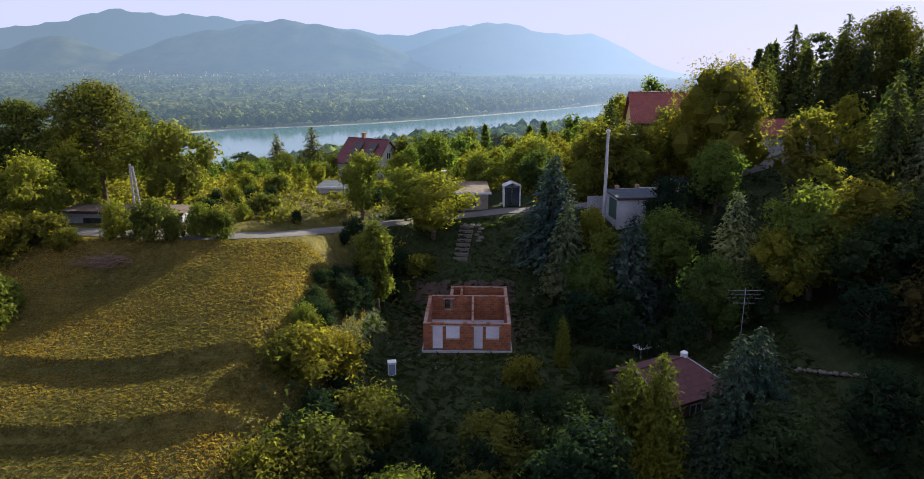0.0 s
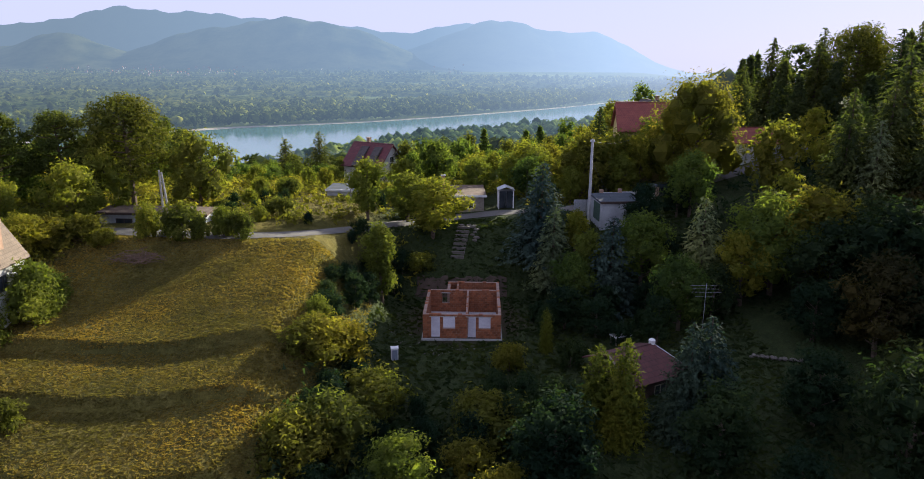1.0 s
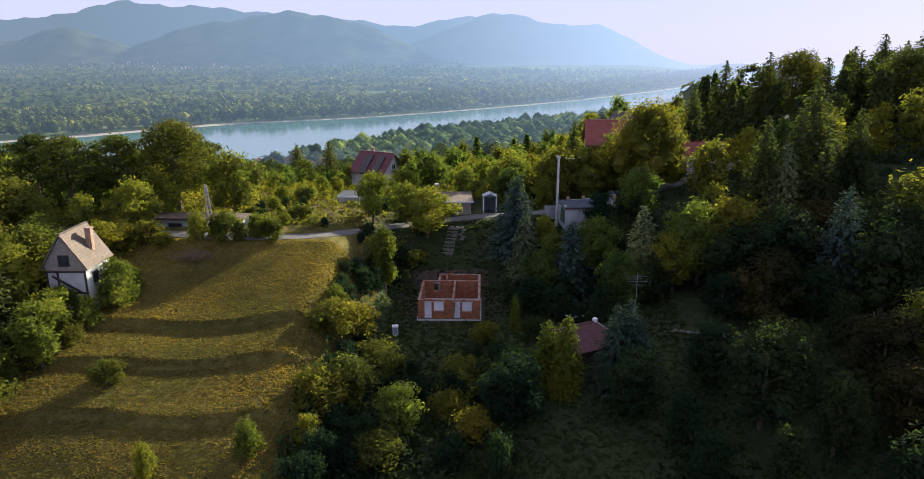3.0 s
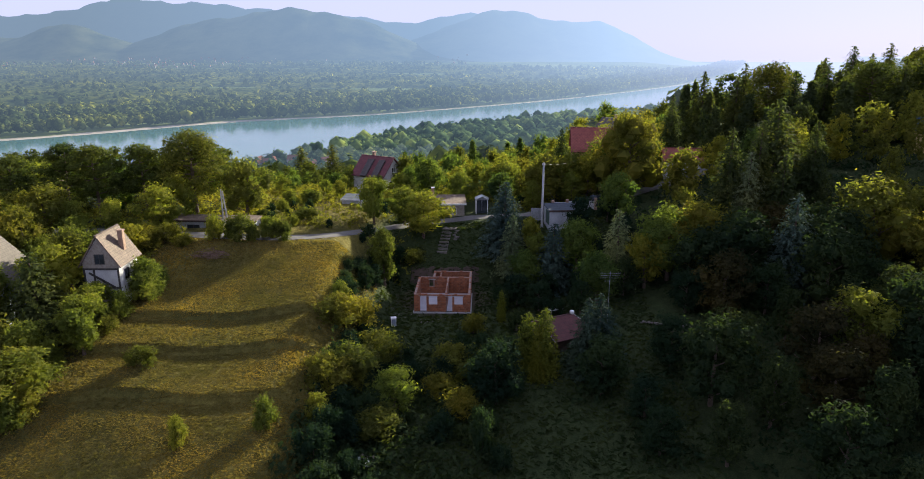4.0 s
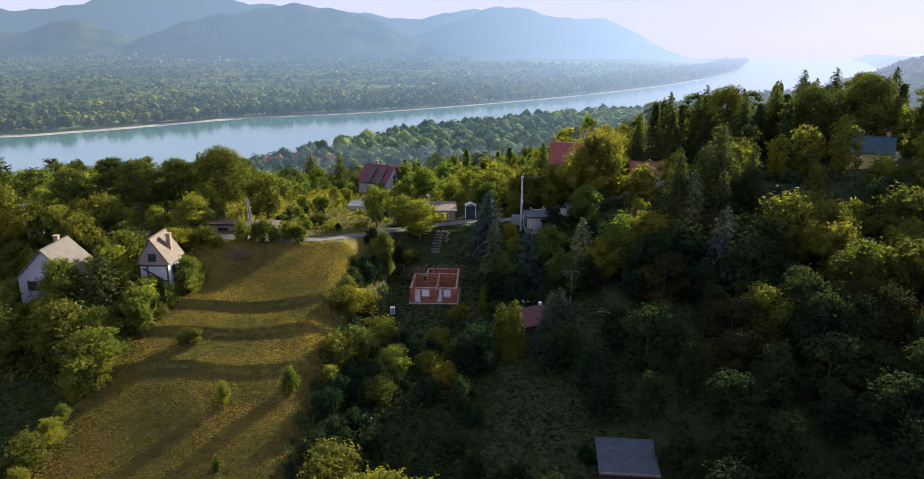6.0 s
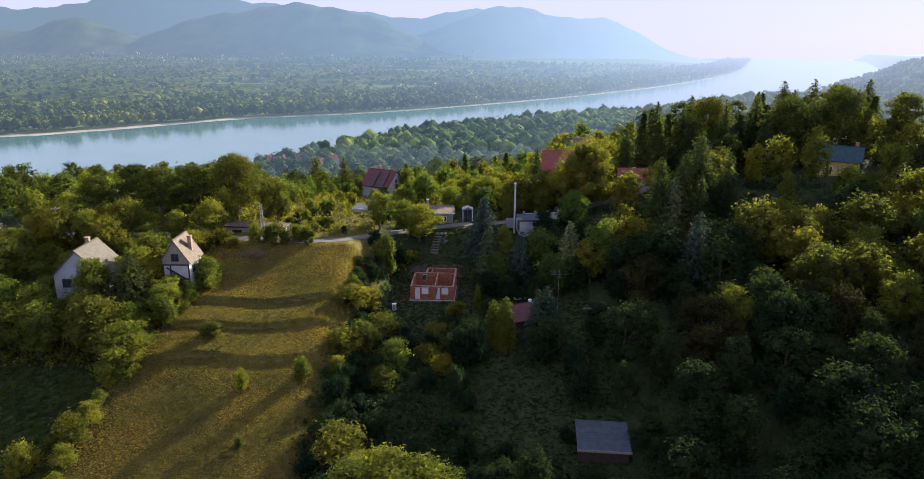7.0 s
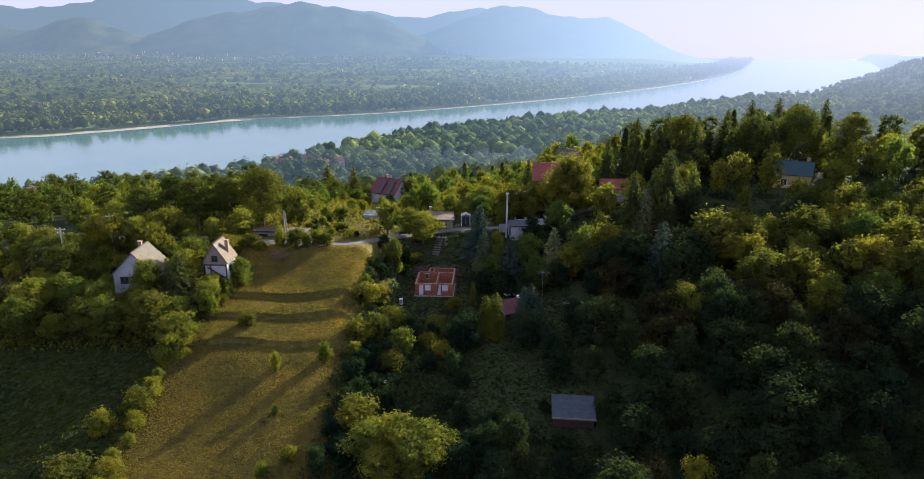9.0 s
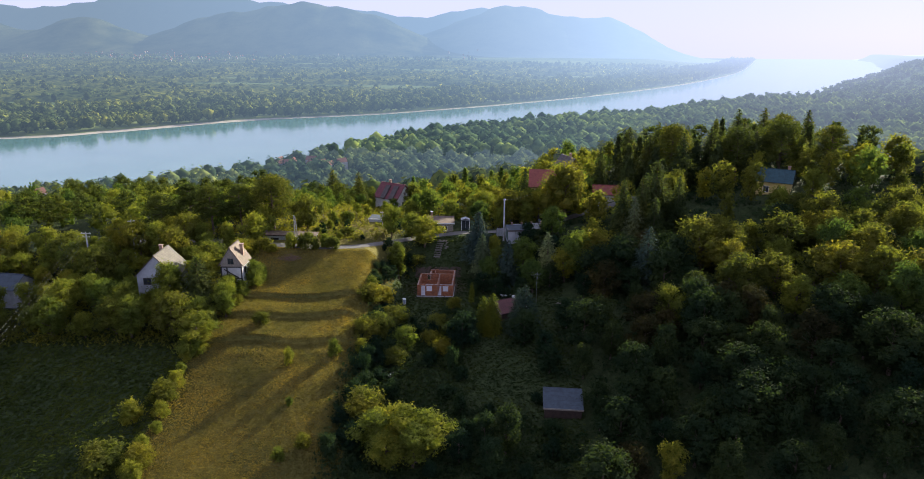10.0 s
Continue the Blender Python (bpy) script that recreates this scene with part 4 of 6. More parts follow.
PROTO["pine_b"] = pine("pine_tree", "pine with flat spreading plates of needles", 17, 11, 4.3, NEEDLE_OLIVE, 24, 0.4, 0.36)

# trees and bushes that stand out, with x, y, scale and spread
NAMED = [
    ("pine_a", -37.8, 16.2, 1.12, 1.08), ("pine_b", -44.5, 14.6, 1.08, 1.0), ("pine_b", -50, 11.8, 1.0, 1.0), ("pine_b", -55.8, 13.7, 1.0, 1.0),
    ("pine_b", -58.2, 5.3, 0.95, 1.0), ("yellow_a", -38.2, 5.2, 0.85, 1.15), ("leaf_c", -30.6, 16.6, 1.1, 1.15),
    ("spruce", -29.5, 72.5, 1.24, 1.35), ("spruce", -44.3, 100.9, 1.25, 1.1), ("yellow_b", -11.5, 18.3, 0.92, 1.0),
    ("yellow_a", -3.9, 17.4, 0.98, 1.3), ("yellow_a", -7.0, 19.5, 0.85, 1.2), ("yellow_a", 18.5, 30.6, 1.02, 1.1), ("yellow_b", 22.3, 30.2, 1.08, 1.1), ("leaf_c", 14.8, 30.5, 0.95, 1.2), ("yellow_a", 20.5, 33.4, 1.08, 1.0), ("leaf_a", 24.5, 33.0, 1.08, 1.0), ("poplar", -8.4, 7.2, 1.08, 1.15), ("yellow_a", 9.1, 41.4, 1.0, 1.3),
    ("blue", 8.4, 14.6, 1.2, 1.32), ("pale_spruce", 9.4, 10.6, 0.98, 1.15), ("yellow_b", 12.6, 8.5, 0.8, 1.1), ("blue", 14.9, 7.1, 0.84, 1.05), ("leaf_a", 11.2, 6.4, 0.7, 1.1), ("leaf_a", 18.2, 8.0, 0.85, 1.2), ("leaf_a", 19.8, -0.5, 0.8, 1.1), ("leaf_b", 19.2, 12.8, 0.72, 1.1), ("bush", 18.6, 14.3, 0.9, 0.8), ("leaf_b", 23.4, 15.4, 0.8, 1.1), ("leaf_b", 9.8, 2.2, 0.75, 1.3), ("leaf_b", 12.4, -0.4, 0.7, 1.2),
]
NAMED_2 = [
    ("yellow_b", 11.8, 12.2, 0.65, 1.0), ("pale_spruce", 23.0, 4.6, 1.24, 1.0), ("yellow_b", 26.4, 2.6, 1.0, 1.2), ("leaf_a", 29.5, 3.6, 1.1, 1.2), ("leaf_c", 32.1, 3.9, 1.1, 1.1), ("blue", 41, -5.8, 1.12, 0.84),
    ("dark_spruce", 16.5, -15.0, 0.95, 1.1), ("dark_spruce", 17.8, -14.8, 1.03, 1.15), ("thuja", 10.2, -14.6, 1.26, 1.05), ("thuja", 11.9, -15.4, 1.12, 0.95), ("thuja", 11.2, -16.2, 0.95, 0.75), ("thuja", 7.6, -2.6, 0.62, 0.7), ("leaf_d", 27.4, -22.6, 1.12, 1.1), ("upright", 38.9, -31.1, 1.00, 1.00), ("spruce", 44.9, 7.8, 1.1, 0.8), ("pale_spruce", 41.0, 9.4, 1.25, 0.95), ("spruce", 50.5, 12.0, 1.0, 0.8), ("leaf_d", 27.9, -37.2, 0.55, 1.0), ("bush", 18.9, -35.0, 0.7, 1.0), ("upright", 37.1, -40.5, 1.00, 1.05), ("rust", 54.3, -25.2, 1.00, 1.10), ("rust", 50.8, -20.5, 0.90, 1.10), ("upright", 28.0, -41.3, 0.70, 0.90), ("yellow_b", 42.3, -20.5, 1.1, 1.3),
    ("lane_tree", 28.2, 25.8, 0.93, 1.12), ("leaf_a", 24.6, 14.6, 0.8, 1.1), ("spruce", 19.8, 47.0, 1.0, 0.75), ("bush_olive", -9.6, -8.2, 1.1, 1.3), ("leaf_a", -3.4, -22, 0.55, 1.25),
    ("bush_olive", -8.6, -18.3, 1.3, 1.0), ("bush", 5.4, -27.6, 1.5, 0.7), ("bush", -9.2, -27.1, 1.2, 1.0),
]
NAMED_3 = [
    ("yellow_a", -37.9, -27, 0.88, 1.5), ("yellow_b", -35.8, -19.5, 0.9, 1.2), ("birch", -46.6, -17.6, 1.12, 1.05), ("spruce", -41.0, -18.0, 0.9, 1.2), ("bush_yellow", -41, -44.5, 1.0, 1.1), ("bush_olive", -41, -53.0, 1.15, 1.2),
    ("bush_yellow", -33.9, -8.8, 1.3, 0.9), ("yellow_b", -36.6, -15.6, 0.72, 1.2), ("yellow_a", -39.2, -23.2, 0.85, 1.1), ("yellow_b", -37.4, -12.9, 0.5, 1.2), ("bush_yellow", -38.0, -29.5, 1.2, 1.0), ("yellow_b", -52.8, -21.5, 1.02, 1.15), ("yellow_a", -45.2, -22.5, 0.95, 1.1), ("yellow_a", -50, -26, 1.05, 1.1), ("leaf_a", -57, -20, 0.8, 1.1), ("bush_yellow", -50.5, -18.5, 1.0, 1.1), ("bush_yellow", -2.4, 25.9, 0.75, 0.9), ("bush_yellow", -4.6, 26.3, 0.85, 0.9), ("bush", -53.5, -18, 1.1, 1.1), ("yellow_a", -4.4, -45.6, 0.9, 1.3), ("yellow_b", -1.2, -45.2, 1.0, 1.5), ("yellow_a", 2.8, -45.8, 0.95, 1.3), ("yellow_b", 1.0, -48.5, 0.95, 1.3), ("yellow_a", -2.6, -49, 0.8, 1.3), ("upright", 14.0, -46.4, 0.98, 1.05),
    ("yellow_b", 35.6, -52.6, 1.0, 0.85), ("bush_yellow", 71.5, 13, 1.3, 1.1), ("bush_olive", 75.5, 11.5, 1.2, 1.1), ("yellow_b", 79, 14, 0.95, 1.1), ("leaf_b", 25.8, -49.9, 0.75, 1.1), ("bush_yellow", -14.3, -28.7, 0.88, 0.72), ("bush_yellow", -21.2, -31.2, 0.85, 0.6), ("bush_yellow", -18.7, -40.0, 0.4, 0.9), ("bush_olive", -14.6, -48.0, 0.6, 0.8), ("bush_yellow", -17.3, -50.4, 0.62, 0.8), ("bush_olive", -28.9, -21.4, 0.62, 0.95),
    ("conifer", 42.6, 10.8, 1.02, 1.1), ("conifer", 38.9, 11.2, 0.97, 1.0), ("spruce", 46.5, 15.5, 1.2, 1.1), ("conifer", 47.2, 52.9, 1.08, 1.15), ("conifer", 54.6, 52.4, 1.08, 1.15), ("pine_a", 56.8, 46.2, 1.1, 0.9), ("conifer", 57, 35.9, 1.05, 1.15), ("conifer", 65.5, 42.9, 1.0, 1.2), ("conifer", 74.4, 46.1, 1.03, 1.1), ("conifer", 72.9, 32.8, 1.0, 1.1), ("pine_a", 79.3, 33.8, 1.08, 1.0), ("conifer", 38, 39.5, 1.0, 0.9), ("conifer", 51.3, 46.5, 1.0, 1.2), ("conifer", 76.2, 56.2, 1.03, 1.2), ("conifer", 82.8, 55.7, 1.0, 1.3), ("pine_b", 83.7, 46.2, 1.15, 1.0), ("conifer", 90, 46.2, 1.0, 1.2), ("pine_b", 88.4, 28.3, 1.1, 1.0), ("conifer", 61.5, 50, 0.95, 1.2), ("conifer", 69, 52, 0.98, 1.1), ("pine_a", 70.5, 37.5, 1.0, 1.0),
]
for row in NAMED + NAMED_2 + NAMED_3:
    plant(*row)
taken = [(r[1], r[2], 2.5) for r in NAMED + NAMED_2 + NAMED_3]
CLEAR = [(11, -17, 5), (-0.3, -44, 5.5), (27, -24, 4.5), (22, 17, 4), (-33, 9.5, 5), (-29, 9.5, 4), (-17, 28, 3), (24, 36, 5), (-17, 58, 5), (38, 34, 4), (-79, -14, 5), (33, 68, 6), (0, 4, 9), (15.2, -8, 5.2), (23, -36, 6), (-49, -12, 6), (-37, -8, 5), (14, 17, 6), (0, 14, 5), (76, 22, 6.5), (3, 29, 6), (-1, -4, 6), (25, -4, 4.6), (23.5, -11, 4.6), (29, -10, 3.5), (21.5, -17, 3), (8.5, -9, 3.5), (17, 13, 4.5)]


def scatter(kinds, x0, x1, y0, y1, gap, tries, smin, smax, seed, keep=None, most=None):
    """Fills a stretch of wood with trees that keep a gap from one another."""
    rng = np.random.default_rng(seed)
    made = 0
    for _ in range(tries):
        x, y = rng.uniform(x0, x1), rng.uniform(y0, y1)
        g = gap * rng.uniform(0.8, 1.3)
        if keep and not keep(x, y):
            continue
        if any((x - a) ** 2 + (y - b) ** 2 < max(g, r) ** 2 for a, b, r in taken) or any((x - a) ** 2 + (y - b) ** 2 < r * r for a, b, r in CLEAR):
            continue
        taken.append((x, y, g * 0.9))
        plant(kinds[rng.integers(len(kinds))], x, y, min(rng.uniform(smin, smax), most(x, y)) if most else rng.uniform(smin, smax), rng.uniform(0.9, 1.2))
        made += 1
    return made


def seen(x, y):
    """Within the part of the hillside that the flight overlooks."""
    return -14 - 0.72 * (y + 118) - 8 < x < 30 + 0.72 * (y + 112)


# hedge and bushes along the lane and at the meadow's edges
for k in range(6):
    plant("bush_yellow" if k % 3 else "bush_olive", -21.6 - k * 1.75, 3.6 + 0.9 * math.sin(k * 1.9), 0.8 + 0.22 * math.sin(k * 2.7), 0.8)
for x_, y_, s_ in ((-33.6, 1.6, 0.5), (-36.0, 2.2, 0.8), (-38.4, 1.0, 0.9), (-40.6, 1.8, 1.0)):
    plant("bush_olive", x_, y_, s_, 1.0)
# mostly yellow bushes, which put the warm glare into the leaf colour
for k in range(17):
    f = k / 16
    plant(("bush_yellow", "bush_yellow", "bush_yellow", "bush_olive")[k % 4], np.interp(7 + 48 * f, [7, 15, 23.6, 35, 45, 55], [-33.3, -35, -37.8, -38, -37, -36.3]) + 0.5 * math.sin(k * 2.1), -7 - 48 * f, 0.75 + 0.25 * math.sin(k * 1.3), 0.95)
# thorny scrub between the meadow and the plot, with gaps
# upper scrub and both small trees are added to shade the meadow's edge
for kind, x_, y_, s_, w_ in (
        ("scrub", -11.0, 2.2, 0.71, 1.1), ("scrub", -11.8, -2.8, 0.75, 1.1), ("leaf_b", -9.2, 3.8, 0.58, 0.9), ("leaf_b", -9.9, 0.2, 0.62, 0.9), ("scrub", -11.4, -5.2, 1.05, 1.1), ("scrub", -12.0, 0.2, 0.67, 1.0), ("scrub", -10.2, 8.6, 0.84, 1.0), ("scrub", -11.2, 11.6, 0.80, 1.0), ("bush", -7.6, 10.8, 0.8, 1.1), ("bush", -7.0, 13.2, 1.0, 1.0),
        ("bush_yellow", -11.6, -7.2, 0.8, 0.9), ("scrub", -8.4, -10.0, 1.0, 1.0), ("bush_olive", -11.2, -10.6, 0.95, 1.1), ("scrub", -9.6, -13.2, 1.0, 1.1), ("bush_olive", -7.0, -13.0, 0.8, 1.0),
        ("scrub", -9.8, -16.2, 1.1, 0.9), ("bush_yellow", -8.0, -17.8, 1.15, 0.8), ("scrub", -6.4, -19.6, 1.2, 1.0), ("bush_olive", -10.4, -20.6, 1.0, 1.0), ("scrub", -8.6, -23.0, 1.3, 1.0),
        ("scrub", -5.4, -23.6, 1.5, 1.0), ("bush_yellow", -10.4, -25.0, 0.8, 0.9), ("scrub", -7.6, -26.4, 1.3, 1.0), ("bush", -9.6, -30.6, 1.35, 1.0), ("scrub", -8.2, -33.6, 1.5, 0.9),
        ("scrub", -9.4, -36.6, 1.6, 0.9), ("bush_olive", -7.6, -39.4, 1.4, 1.0), ("scrub", -10.2, -42.0, 1.2, 1.0), ("scrub", -8.4, -45.4, 1.5, 1.0), ("bush", -10.8, -48.4, 1.2, 1.0)):
    plant(kind, x_, y_, s_, w_)
# shrubs on the plot below the shell
for kind, x_, y_, s_, w_ in (
        ("bush", 3.0, -11.0, 1.0, 1.1), ("bush", 5.2, -12.2, 1.2, 1.0), ("bush", 6.9, -13.4, 1.25, 1.0), ("bush", 4.0, -15.0, 1.2, 1.1), ("scrub", 8.6, -12.0, 1.1, 0.9), ("bush", 6.4, -16.8, 1.3, 1.0), ("bush_olive", 4.2, -5.9, 0.75, 0.75),
        ("bush", 1.4, -16.6, 1.0, 1.1), ("bush_olive", 1.0, -12.6, 0.55, 1.0), ("scrub", 8.4, -18.6, 1.1, 1.0), ("bush", 5.6, -20.4, 1.2, 1.0), ("bush", 8.0, 0.6, 1.0, 0.9), ("scrub", 7.4, 4.4, 0.9, 0.9), ("bush", 9.4, -5.6, 0.9, 1.0)):
    plant(kind, x_, y_, s_, w_)
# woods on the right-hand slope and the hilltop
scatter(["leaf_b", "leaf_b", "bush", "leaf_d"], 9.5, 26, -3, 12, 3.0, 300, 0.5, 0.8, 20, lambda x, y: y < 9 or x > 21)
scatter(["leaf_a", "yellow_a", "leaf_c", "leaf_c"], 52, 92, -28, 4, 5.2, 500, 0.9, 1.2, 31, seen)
# kinds with shade in their leaf colour keep the lower slope dark
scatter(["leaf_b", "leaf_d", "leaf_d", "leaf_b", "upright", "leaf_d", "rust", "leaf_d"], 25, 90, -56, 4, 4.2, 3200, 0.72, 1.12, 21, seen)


def spots(x0, x1, y0, y1, gap, tries, smin, smax, seed, keep=None):
    """Places for trees of a grove that keep clear of one another and of the buildings."""
    rng = np.random.default_rng(seed)
    out = []
    for _ in range(tries):
        x, y = rng.uniform(x0, x1), rng.uniform(y0, y1)
        g = gap * rng.uniform(0.8, 1.3)
        if (keep and not keep(x, y)) or lane_near(x, y)[0] < 3.2:
            continue
        if any((x - a) ** 2 + (y - b) ** 2 < max(g, r) ** 2 for a, b, r in taken) or any((x - a) ** 2 + (y - b) ** 2 < r * r for a, b, r in CLEAR):
            continue
        taken.append((x, y, g * 0.9))
        out.append((x, y, rng.uniform(smin, smax)))
    return out


def crest(x):
    """How far the wood reaches over the hilltop."""
    return np.interp(x, [40, 78, 96, 104, 125, 150], [118, 66, 50, 24, -8, -30])


S = spots(44, 112, 30, 66, 5.0, 900, 0.85, 1.12, 46, lambda x, y: seen(x, y) and y < crest(x))
grove("hilltop_pines", "dark pines and firs along the hilltop", S, ["fir", "fir", "pine"], NEEDLE_DARK, 47)
S = spots(26, 150, 4, 118, 5.5, 3600, 0.72, 1.18, 22, lambda x, y: seen(x, y) and y < crest(x))
# lower growth among the conifers of the hilltop
S = [(x, y, s * (0.68 if 40 < x < 92 and y > 27 else 0.82 if 36 < x < 52 and y > 8 else 1.0)) for x, y, s in S]
grove("hillside_trees", "thick broadleaf wood on the hillside", S[3::4], ["leaf", "leaf", "tall"], LEAF_GREEN, 41)
grove("hillside_trees", "olive broadleaf wood on the hillside", S[1::4] + S[6::8], ["leaf", "tall"], LEAF_OLIVE, 42)
# yellow crowns bring some sunlit tone to the slope by leaf colour
grove("hillside_trees", "yellow-green broadleaf wood on the hillside", S[::4] + S[2::8], ["leaf", "tall"], LEAF_YELLOW, 43)
# gardens and woods at the left; mostly yellow kinds, so leaf colour carries the warm glare
scatter(["leaf_c", "yellow_a", "yellow_b", "yellow_b", "yellow_a", "yellow_b"], -100, -37, -56, 2, 3.7, 2200, 0.6, 1.2, 23, lambda x, y: seen(x, y) and (y > -27 or x < -78 - 0.5 * (y + 27)) and x < np.interp(-y, [0, 15, 25], [-37, -38, -41]))
def river_view(x, y, s, h=8.6):
    """Scale of a garden tree beyond the lane, capped below the camera's sight line to the river."""
    d = y + 60
    room = 24.2 - 0.140 * d - gz(x, y)
    return s if x < -0.395 * d or x > -0.10 * d else min(s, max(room, 1.6) / h)


S = [(x, y, river_view(x, y, s)) for x, y, s in spots(-125, -22, 10, 95, 5.4, 1800, 0.75, 1.1, 24, lambda x, y: seen(x, y) and not (x > -0.39 * (y + 60) and y < 34))]
grove("lower_trees", "green trees beyond the lane", S[2::4], ["leaf", "tall"], LEAF_GREEN, 51)
grove("lower_trees", "yellow-green trees beyond the lane", S[::4], ["leaf", "leaf"], LEAF_YELLOW, 52)
grove("lower_pines", "dark pines beyond the lane", S[1::2], ["pine", "pine", "leaf"], NEEDLE_OLIVE, 53)
# beyond the lane
scatter(["bush", "bush_yellow", "bush_olive", "bush"], -28, -4, 10, 32, 3.0, 500, 0.4, 0.75, 28, lambda x, y: lane_near(x, y)[0] > 2.6 and not (-22 < x < -11 and y > 15) and not (x > -4.5 and y < 23))
scatter(["leaf_a", "yellow_a", "leaf_c", "yellow_b", "yellow_a"], -30, 26, 33, 50, 5.2, 300, 0.6, 0.9, 25, seen, lambda x, y: river_view(x, y, 0.9, 8.0))
S = [(x, y, river_view(x, y, s)) for x, y, s in spots(-40, 60, 48, 110, 5.2, 1500, 0.65, 1.0, 26, seen)]
grove("garden_trees", "mixed garden trees below the lane", S[::4], ["leaf", "leaf"], LEAF_YELLOW, 61)
grove("garden_trees", "olive garden trees below the lane", S[2::4], ["leaf", "tall"], LEAF_OLIVE, 63)
grove("garden_trees", "green garden trees below the lane", S[1::2], ["leaf", "tall", "fir"], LEAF_GREEN, 62)
scatter(["leaf_a", "yellow_a", "bush", "bush_yellow"], 7, 30, 26, 34, 3.6, 160, 0.6, 0.9, 29, lambda x, y: lane_near(x, y)[0] > 2.6)
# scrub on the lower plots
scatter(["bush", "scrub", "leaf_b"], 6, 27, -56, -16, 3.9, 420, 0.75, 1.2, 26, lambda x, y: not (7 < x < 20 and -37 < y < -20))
scatter(["bush", "scrub", "bush", "bush_olive"], -8, 8, -56, -10, 3.3, 420, 0.6, 1.1, 27, lambda x, y: not (x > -4 and y > -13) and not (-3 < x < 4 and -40 < y < -27))

# undergrowth between the trees
def undergrowth(name, label, x0, x1, y0, y1, count, mat, seed, keep):
    rng = np.random.default_rng(seed)
    x, y = rng.uniform(x0, x1, count), rng.uniform(y0, y1, count)
    ok = keep(x, y) & (lane_near(x, y)[0] > 2.4)
    for a_, b_, r_ in CLEAR:
        ok &= (x - a_) ** 2 + (y - b_) ** 2 > r_ * r_
    x, y = x[ok], y[ok]
    n, k = len(x), 9
    h = rng.uniform(0.5, 1.5, n)
    v = rng.normal(0, 1, (n, k, 3))
    v /= np.linalg.norm(v, axis=2)[:, :, None]
    v[:, :, 2] = np.abs(v[:, :, 2])
    Q = np.column_stack([x, y, ground(x, y)])[:, None, :] + v * h[:, None, None] * np.array([1.1, 1.1, 0.9])
    V = cards(rng, Q.reshape(-1, 3), (v + np.array([0, 0, 0.3])).reshape(-1, 3), 0.5, 0.8)
    return tagged(new(name, mesh_np(name, V, faces_of(V), mat)), label, "undergrowth", kind="stuff")


undergrowth("undergrowth", "undergrowth beneath the wood, darkened for shade", 22, 128, -56, 60, 3600, LEAF_SHADE, 81, lambda x, y: (x < 30 + 0.72 * (y + 112)) & (y < crest(x) + 12))
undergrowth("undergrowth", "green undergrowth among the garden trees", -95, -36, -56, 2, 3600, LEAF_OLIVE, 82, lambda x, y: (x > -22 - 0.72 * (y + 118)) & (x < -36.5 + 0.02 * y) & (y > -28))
undergrowth("undergrowth", "scrub on the lower plots", -12, 24, -56, -14, 1500, LEAF_OLIVE_SHADE, 83, lambda x, y: ~((x > 7) & (x < 20) & (y > -37) & (y < -20)))
undergrowth("undergrowth", "garden undergrowth beyond the lane", -60, 40, 10, 60, 2400, LEAF_OLIVE, 84, lambda x, y: (y > 26) | (x < -6))

# rough grass on the meadow and the plots
def tufts(name, label, x0, x1, y0, y1, count, size, mat, seed, keep):
    rng = np.random.default_rng(seed)
    x, y = rng.uniform(x0, x1, count), rng.uniform(y0, y1, count)
    ok = keep(x, y) & (lane_near(x, y)[0] > 1.7)
    x, y = x[ok], y[ok]
    n = len(x)
    z = ground(x, y)
    a_ = rng.uniform(0, np.pi, n)
    s = size * rng.uniform(0.5, 1.5, n)
    dx, dy = np.cos(a_) * s, np.sin(a_) * s
    lx, ly = rng.normal(0, 0.3, n) * s, rng.normal(0, 0.3, n) * s
    V = np.stack([np.column_stack([x - dx, y - dy, z - 0.05]), np.column_stack([x + dx, y + dy, z - 0.05]),
                  np.column_stack([x + dx * 1.2 + lx, y + dy * 1.2 + ly, z + s * 0.8]), np.column_stack([x - dx * 1.1 + lx, y - dy * 1.1 + ly, z + s * rng.uniform(0.4, 0.9, n)])], 1).reshape(-1, 3)
    return tagged(new(name, mesh_np(name, V, quads_of(V), mat)), label, "grass", kind="stuff")


DRY_GRASS = foliage("dry_grass", (0.116, 0.090, 0.023), (0.200, 0.150, 0.052), 0.45, 0.15)
ROUGH_GRASS = foliage("rough_grass", (0.026, 0.041, 0.012), (0.056, 0.072, 0.022), 0.4, 0.2)
PLOT_GRASS = foliage("plot_grass", (0.020, 0.033, 0.012), (0.042, 0.056, 0.021), 0.35, 0.2)
tufts("meadow_grass", "dry mown grass on the meadow terraces", -38, -9, -56, 4, 135000, 0.07, DRY_GRASS, 71, lambda x, y: x > -38)
tufts("field_grass", "rough green grass of the shaded field", -75, -38, -56, -24, 16000, 0.2, ROUGH_GRASS, 73, lambda x, y: x > -22 - 0.72 * (y + 118))
tufts("plot_grass", "rough green grass on the building plot", -9, 26, -56, 22, 20000, 0.2, PLOT_GRASS, 72, lambda x, y: ~((np.abs(x) < 4.2) & (y > -0.5) & (y < 10.3)))

# ---------------------------------------------------------------- buildings
TERRACOTTA = surface("hollow_block", (0.21, 0.070, 0.027), (0.335, 0.125, 0.054), 3.0, 0.9, 0.3, 30, per_piece=0.35)
